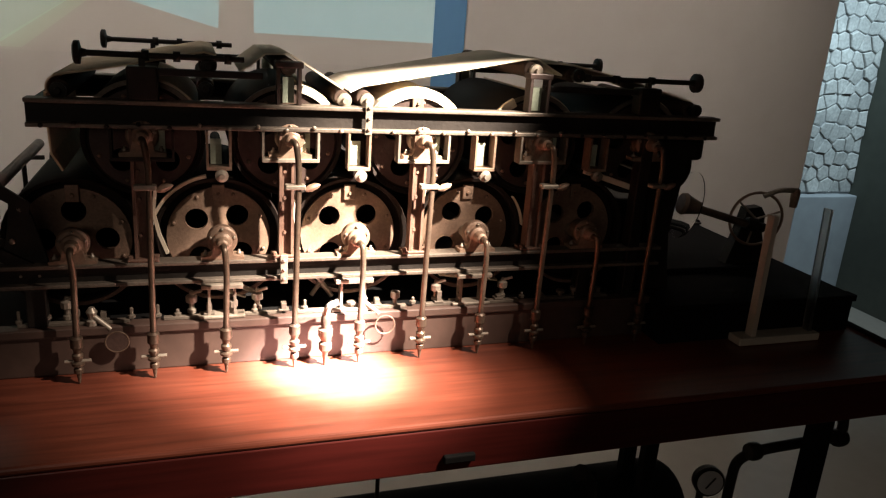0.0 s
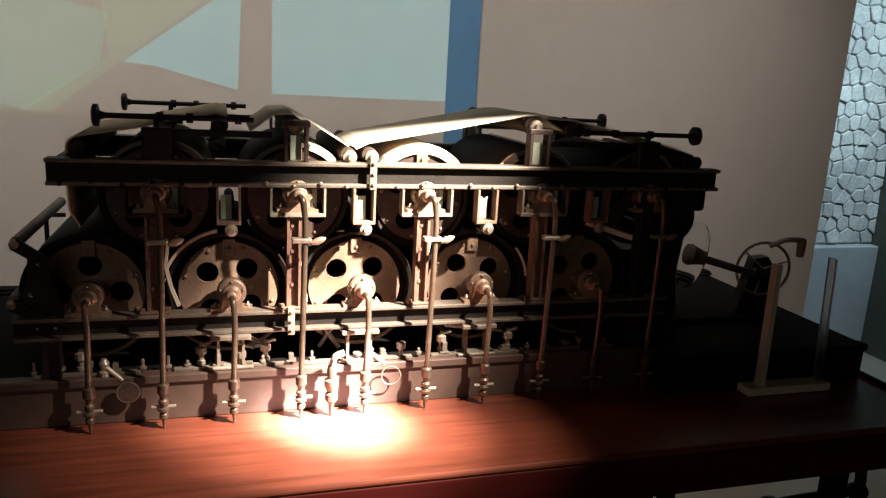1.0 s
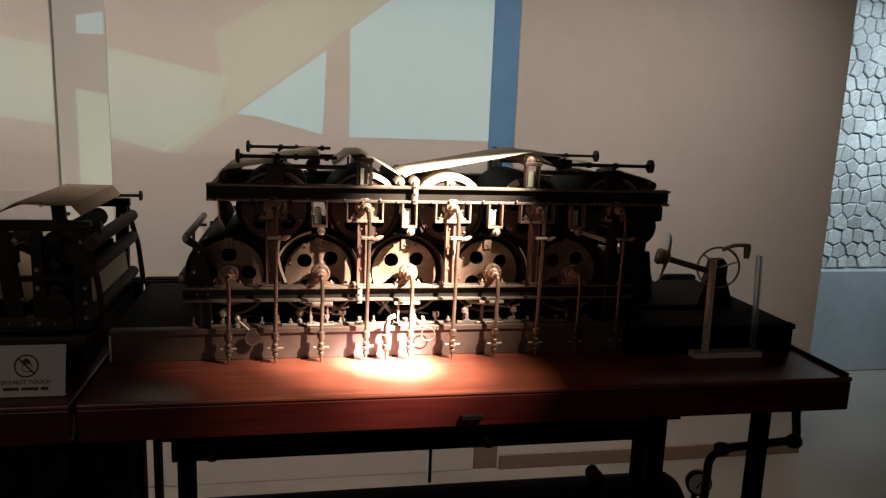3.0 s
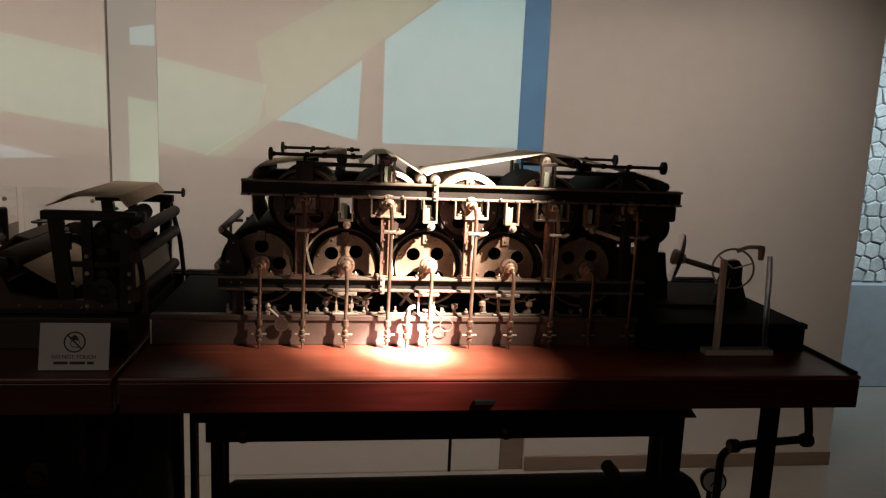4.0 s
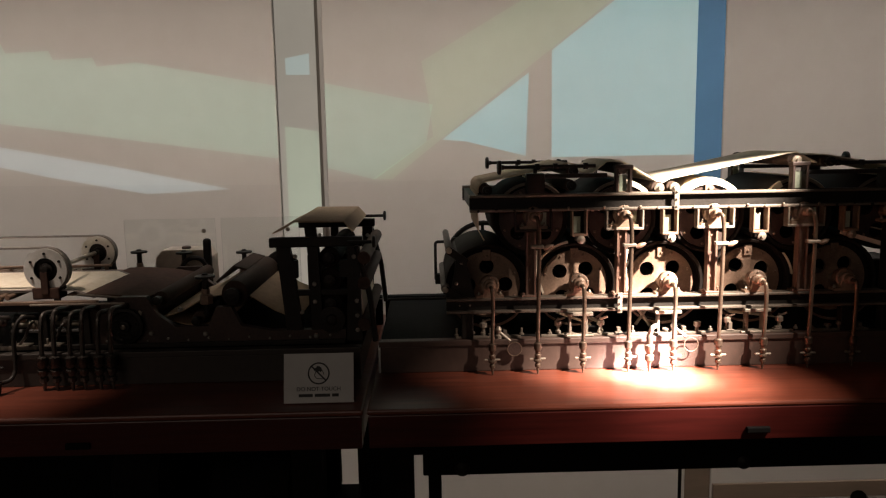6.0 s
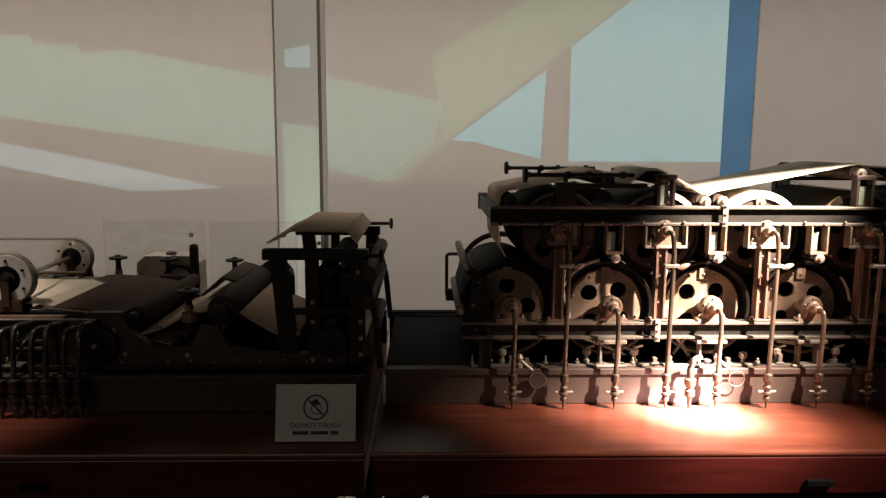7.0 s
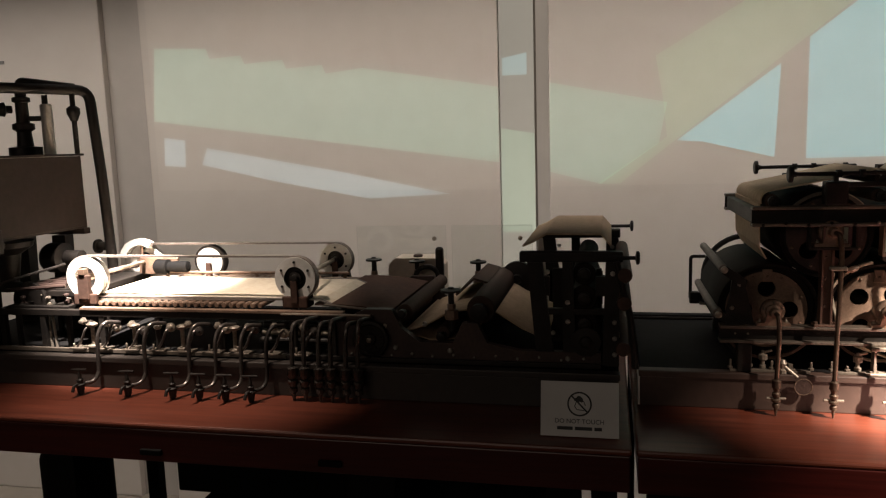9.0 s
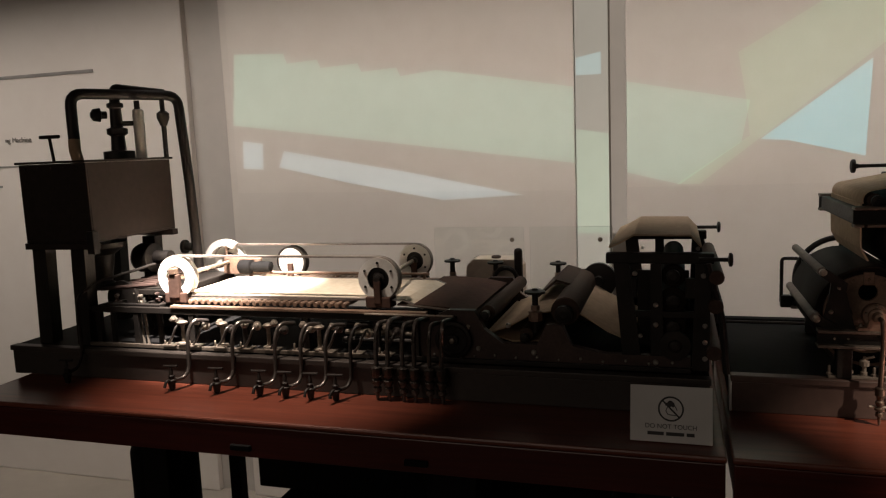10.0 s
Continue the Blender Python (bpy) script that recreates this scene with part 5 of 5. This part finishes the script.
part("motor_foot", box(B(), -1.65, -.9, 1.9, 2.15, .05, .12, .01), M_BLACKWOOD, pm)
part("flange", lathe(B(), (-1.02, 1.84, .22), (0, -1, 0), [(0, .05), (.02, .05), (.024, .02), (.05, .02)], 16), M_IRON, pm)
# dark plate added to close off the bright wall behind the pump
part("filler_plate", box(B(), -2.56, -.815, 2.32, 2.40, .051, .64, .01), M_BLACKWOOD, pm)
part("stand_post", box(B(), -2.70, -2.645, 2.30, 2.36, FLOOR, .64, .006), M_BLACKWOOD, pm)
part("brace", rod(B(), (-2.645, 2.33, .44), (-2.555, 2.33, .60), .018, 8), M_BLACKWOOD, pm)
va = thing("round_vat", -2.80, 2.0, FLOOR, "black round vat standing under the table", "vat")
part("shell", lathe(B(), (-2.80, 2.0, FLOOR), (0, 0, 1), [(0, .12), (.02, .135), (1.05, .135), (1.10, .12), (1.13, .08)], 32), M_BLACKWOOD, va)
part("pipe", tube(B(), [(-2.80, 2.0, .42), (-2.72, 1.95, .52), (-2.40, 1.9, .50)], .03, 10, .05), M_IRON, va)

# ---------------------------------------------------------------- projected picture on the wall panels
def soft_patch(pts, y, mat, soft):
    """A flat glowing patch that stands in for projected light; its edges fade out."""
    bm = B()
    fade = bm.verts.layers.float.new("fade")
    f = bm.faces.new([bm.verts.new((x, y, z)) for x, z in pts])
    bmesh.ops.inset_region(bm, faces=[f], thickness=soft, use_boundary=True, use_even_offset=True)
    for v in f.verts:
        v[fade] = 1.0
    bmesh.ops.triangulate(bm, faces=[g_ for g_ in bm.faces if len(g_.verts) > 4])
    return part("light_patch", bm, mat, proj)


def light_shape(pts, mat, off, soft=0):
    return soft_patch(pts, WY - off * .3, mat, soft or (.042 if off > .002 else .12))


proj = thing("projected_picture", -1.0, WY, 1.3, "pale green and blue film picture projected on the wall panels", "projection")
# glowing sheets just before the wall replace a projector's beam
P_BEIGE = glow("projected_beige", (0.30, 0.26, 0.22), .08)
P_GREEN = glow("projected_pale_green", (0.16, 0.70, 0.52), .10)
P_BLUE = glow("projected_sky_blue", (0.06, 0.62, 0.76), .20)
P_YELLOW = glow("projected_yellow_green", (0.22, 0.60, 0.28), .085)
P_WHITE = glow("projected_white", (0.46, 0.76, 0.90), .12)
L, R_ = -3.38, 1.128
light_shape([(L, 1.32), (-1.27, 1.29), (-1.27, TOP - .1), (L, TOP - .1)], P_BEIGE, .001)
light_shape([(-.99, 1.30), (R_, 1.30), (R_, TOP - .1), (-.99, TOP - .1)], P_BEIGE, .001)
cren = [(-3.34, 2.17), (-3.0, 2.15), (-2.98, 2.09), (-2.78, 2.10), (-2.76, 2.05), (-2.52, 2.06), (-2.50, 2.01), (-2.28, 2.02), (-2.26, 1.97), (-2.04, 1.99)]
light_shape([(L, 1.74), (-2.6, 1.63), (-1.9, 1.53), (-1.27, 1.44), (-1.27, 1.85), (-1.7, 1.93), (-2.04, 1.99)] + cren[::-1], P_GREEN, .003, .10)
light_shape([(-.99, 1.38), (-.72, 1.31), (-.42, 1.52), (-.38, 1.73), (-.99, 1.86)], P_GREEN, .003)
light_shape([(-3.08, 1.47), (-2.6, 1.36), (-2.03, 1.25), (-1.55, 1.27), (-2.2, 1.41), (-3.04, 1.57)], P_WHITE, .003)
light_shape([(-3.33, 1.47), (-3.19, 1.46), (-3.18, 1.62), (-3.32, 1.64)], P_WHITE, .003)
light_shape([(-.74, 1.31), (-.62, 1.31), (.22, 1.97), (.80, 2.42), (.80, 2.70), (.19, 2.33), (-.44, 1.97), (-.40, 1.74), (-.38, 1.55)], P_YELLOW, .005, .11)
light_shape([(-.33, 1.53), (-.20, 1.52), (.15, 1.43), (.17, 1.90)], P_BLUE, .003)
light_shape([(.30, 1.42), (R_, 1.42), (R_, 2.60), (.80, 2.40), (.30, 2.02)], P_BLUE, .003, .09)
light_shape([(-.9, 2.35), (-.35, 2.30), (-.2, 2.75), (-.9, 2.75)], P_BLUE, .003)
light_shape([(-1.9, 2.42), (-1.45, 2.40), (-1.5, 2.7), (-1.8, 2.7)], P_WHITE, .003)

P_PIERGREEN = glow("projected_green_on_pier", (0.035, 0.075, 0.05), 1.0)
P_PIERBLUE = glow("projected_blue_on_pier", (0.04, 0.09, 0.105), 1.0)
# beige and grey sheets glow to brighten the unlit pier and back wall
P_SLIT = glow("glow_beige_on_pier", (0.155, 0.150, 0.135), 1.0)
P_DEEP = glow("glow_grey_behind", (0.125, 0.112, 0.10), 1.0)
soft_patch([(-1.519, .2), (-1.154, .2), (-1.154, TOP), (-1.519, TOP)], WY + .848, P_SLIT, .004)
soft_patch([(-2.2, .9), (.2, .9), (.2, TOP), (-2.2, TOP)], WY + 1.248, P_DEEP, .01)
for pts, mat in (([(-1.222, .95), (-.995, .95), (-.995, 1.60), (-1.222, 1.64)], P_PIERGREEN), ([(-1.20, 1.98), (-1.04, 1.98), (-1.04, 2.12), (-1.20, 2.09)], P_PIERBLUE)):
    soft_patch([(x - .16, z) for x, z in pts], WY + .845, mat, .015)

# ---------------------------------------------------------------- stone wall of the far room
stone_wall = solid("wall_stone", box(B(), 4.3, 5.62, 5.24, 5.4, .27, TOP), M_MORTAR, "rubble stone wall of pale split blocks in blue light", "wall", "structure")
rng = random.Random(4)


def cell(seed, others):
    """The stone round a seed: a square cut by the half-way lines to its neighbours."""
    poly = [seed + Vector(d) * .2 for d in ((-1, -1), (1, -1), (1, 1), (-1, 1))]
    poly = [Vector((min(max(p.x, 4.3), 5.62), min(max(p.y, .28), 3.39))) for p in poly]
    for o in others:
        mid, d = (seed + o) / 2, (o - seed).normalized()
        cut = []
        for a, b in zip(poly, poly[1:] + poly[:1]):
            u, v = (a - mid).dot(d), (b - mid).dot(d)
            if u <= 0:
                cut.append(a)
            if u * v < 0:
                cut.append(a.lerp(b, u / (u - v)))
        poly = cut
    return poly


seeds = [Vector((4.36 + .118 * (i + .5 * (j % 2)) + rng.uniform(-.035, .035), .33 + .124 * j + rng.uniform(-.032, .032))) for j in range(25) for i in range(11)]
for p in seeds:
    near = [o for o in seeds if o is not p and (o - p).length < .32]
    q = cell(p, near)
    if len(q) < 3:
        continue
    c = sum(q, Vector((0, 0))) / len(q)
    bm = B()
    d = rng.uniform(.010, .022)
    tilt = (rng.uniform(-.10, .10), rng.uniform(-.10, .10))
    loops = []
    for k_, (size, out) in enumerate(((.93, 0), (.90, d * .7), (.80, d))):
        loops.append([bm.verts.new((c.x + (v.x - c.x) * size, 5.2395 - out - (tilt[0] * (v.x - c.x) + tilt[1] * (v.y - c.y)) * (k_ > 0), c.y + (v.y - c.y) * size)) for v in q])
    for a, b in zip(loops, loops[1:]):
        for k_ in range(len(q)):
            bm.faces.new((a[k_], a[(k_ + 1) % len(q)], b[(k_ + 1) % len(q)], b[k_]))
    bm.faces.new(loops[-1])
    part("stone", bm, M_STONE).parent = stone_wall
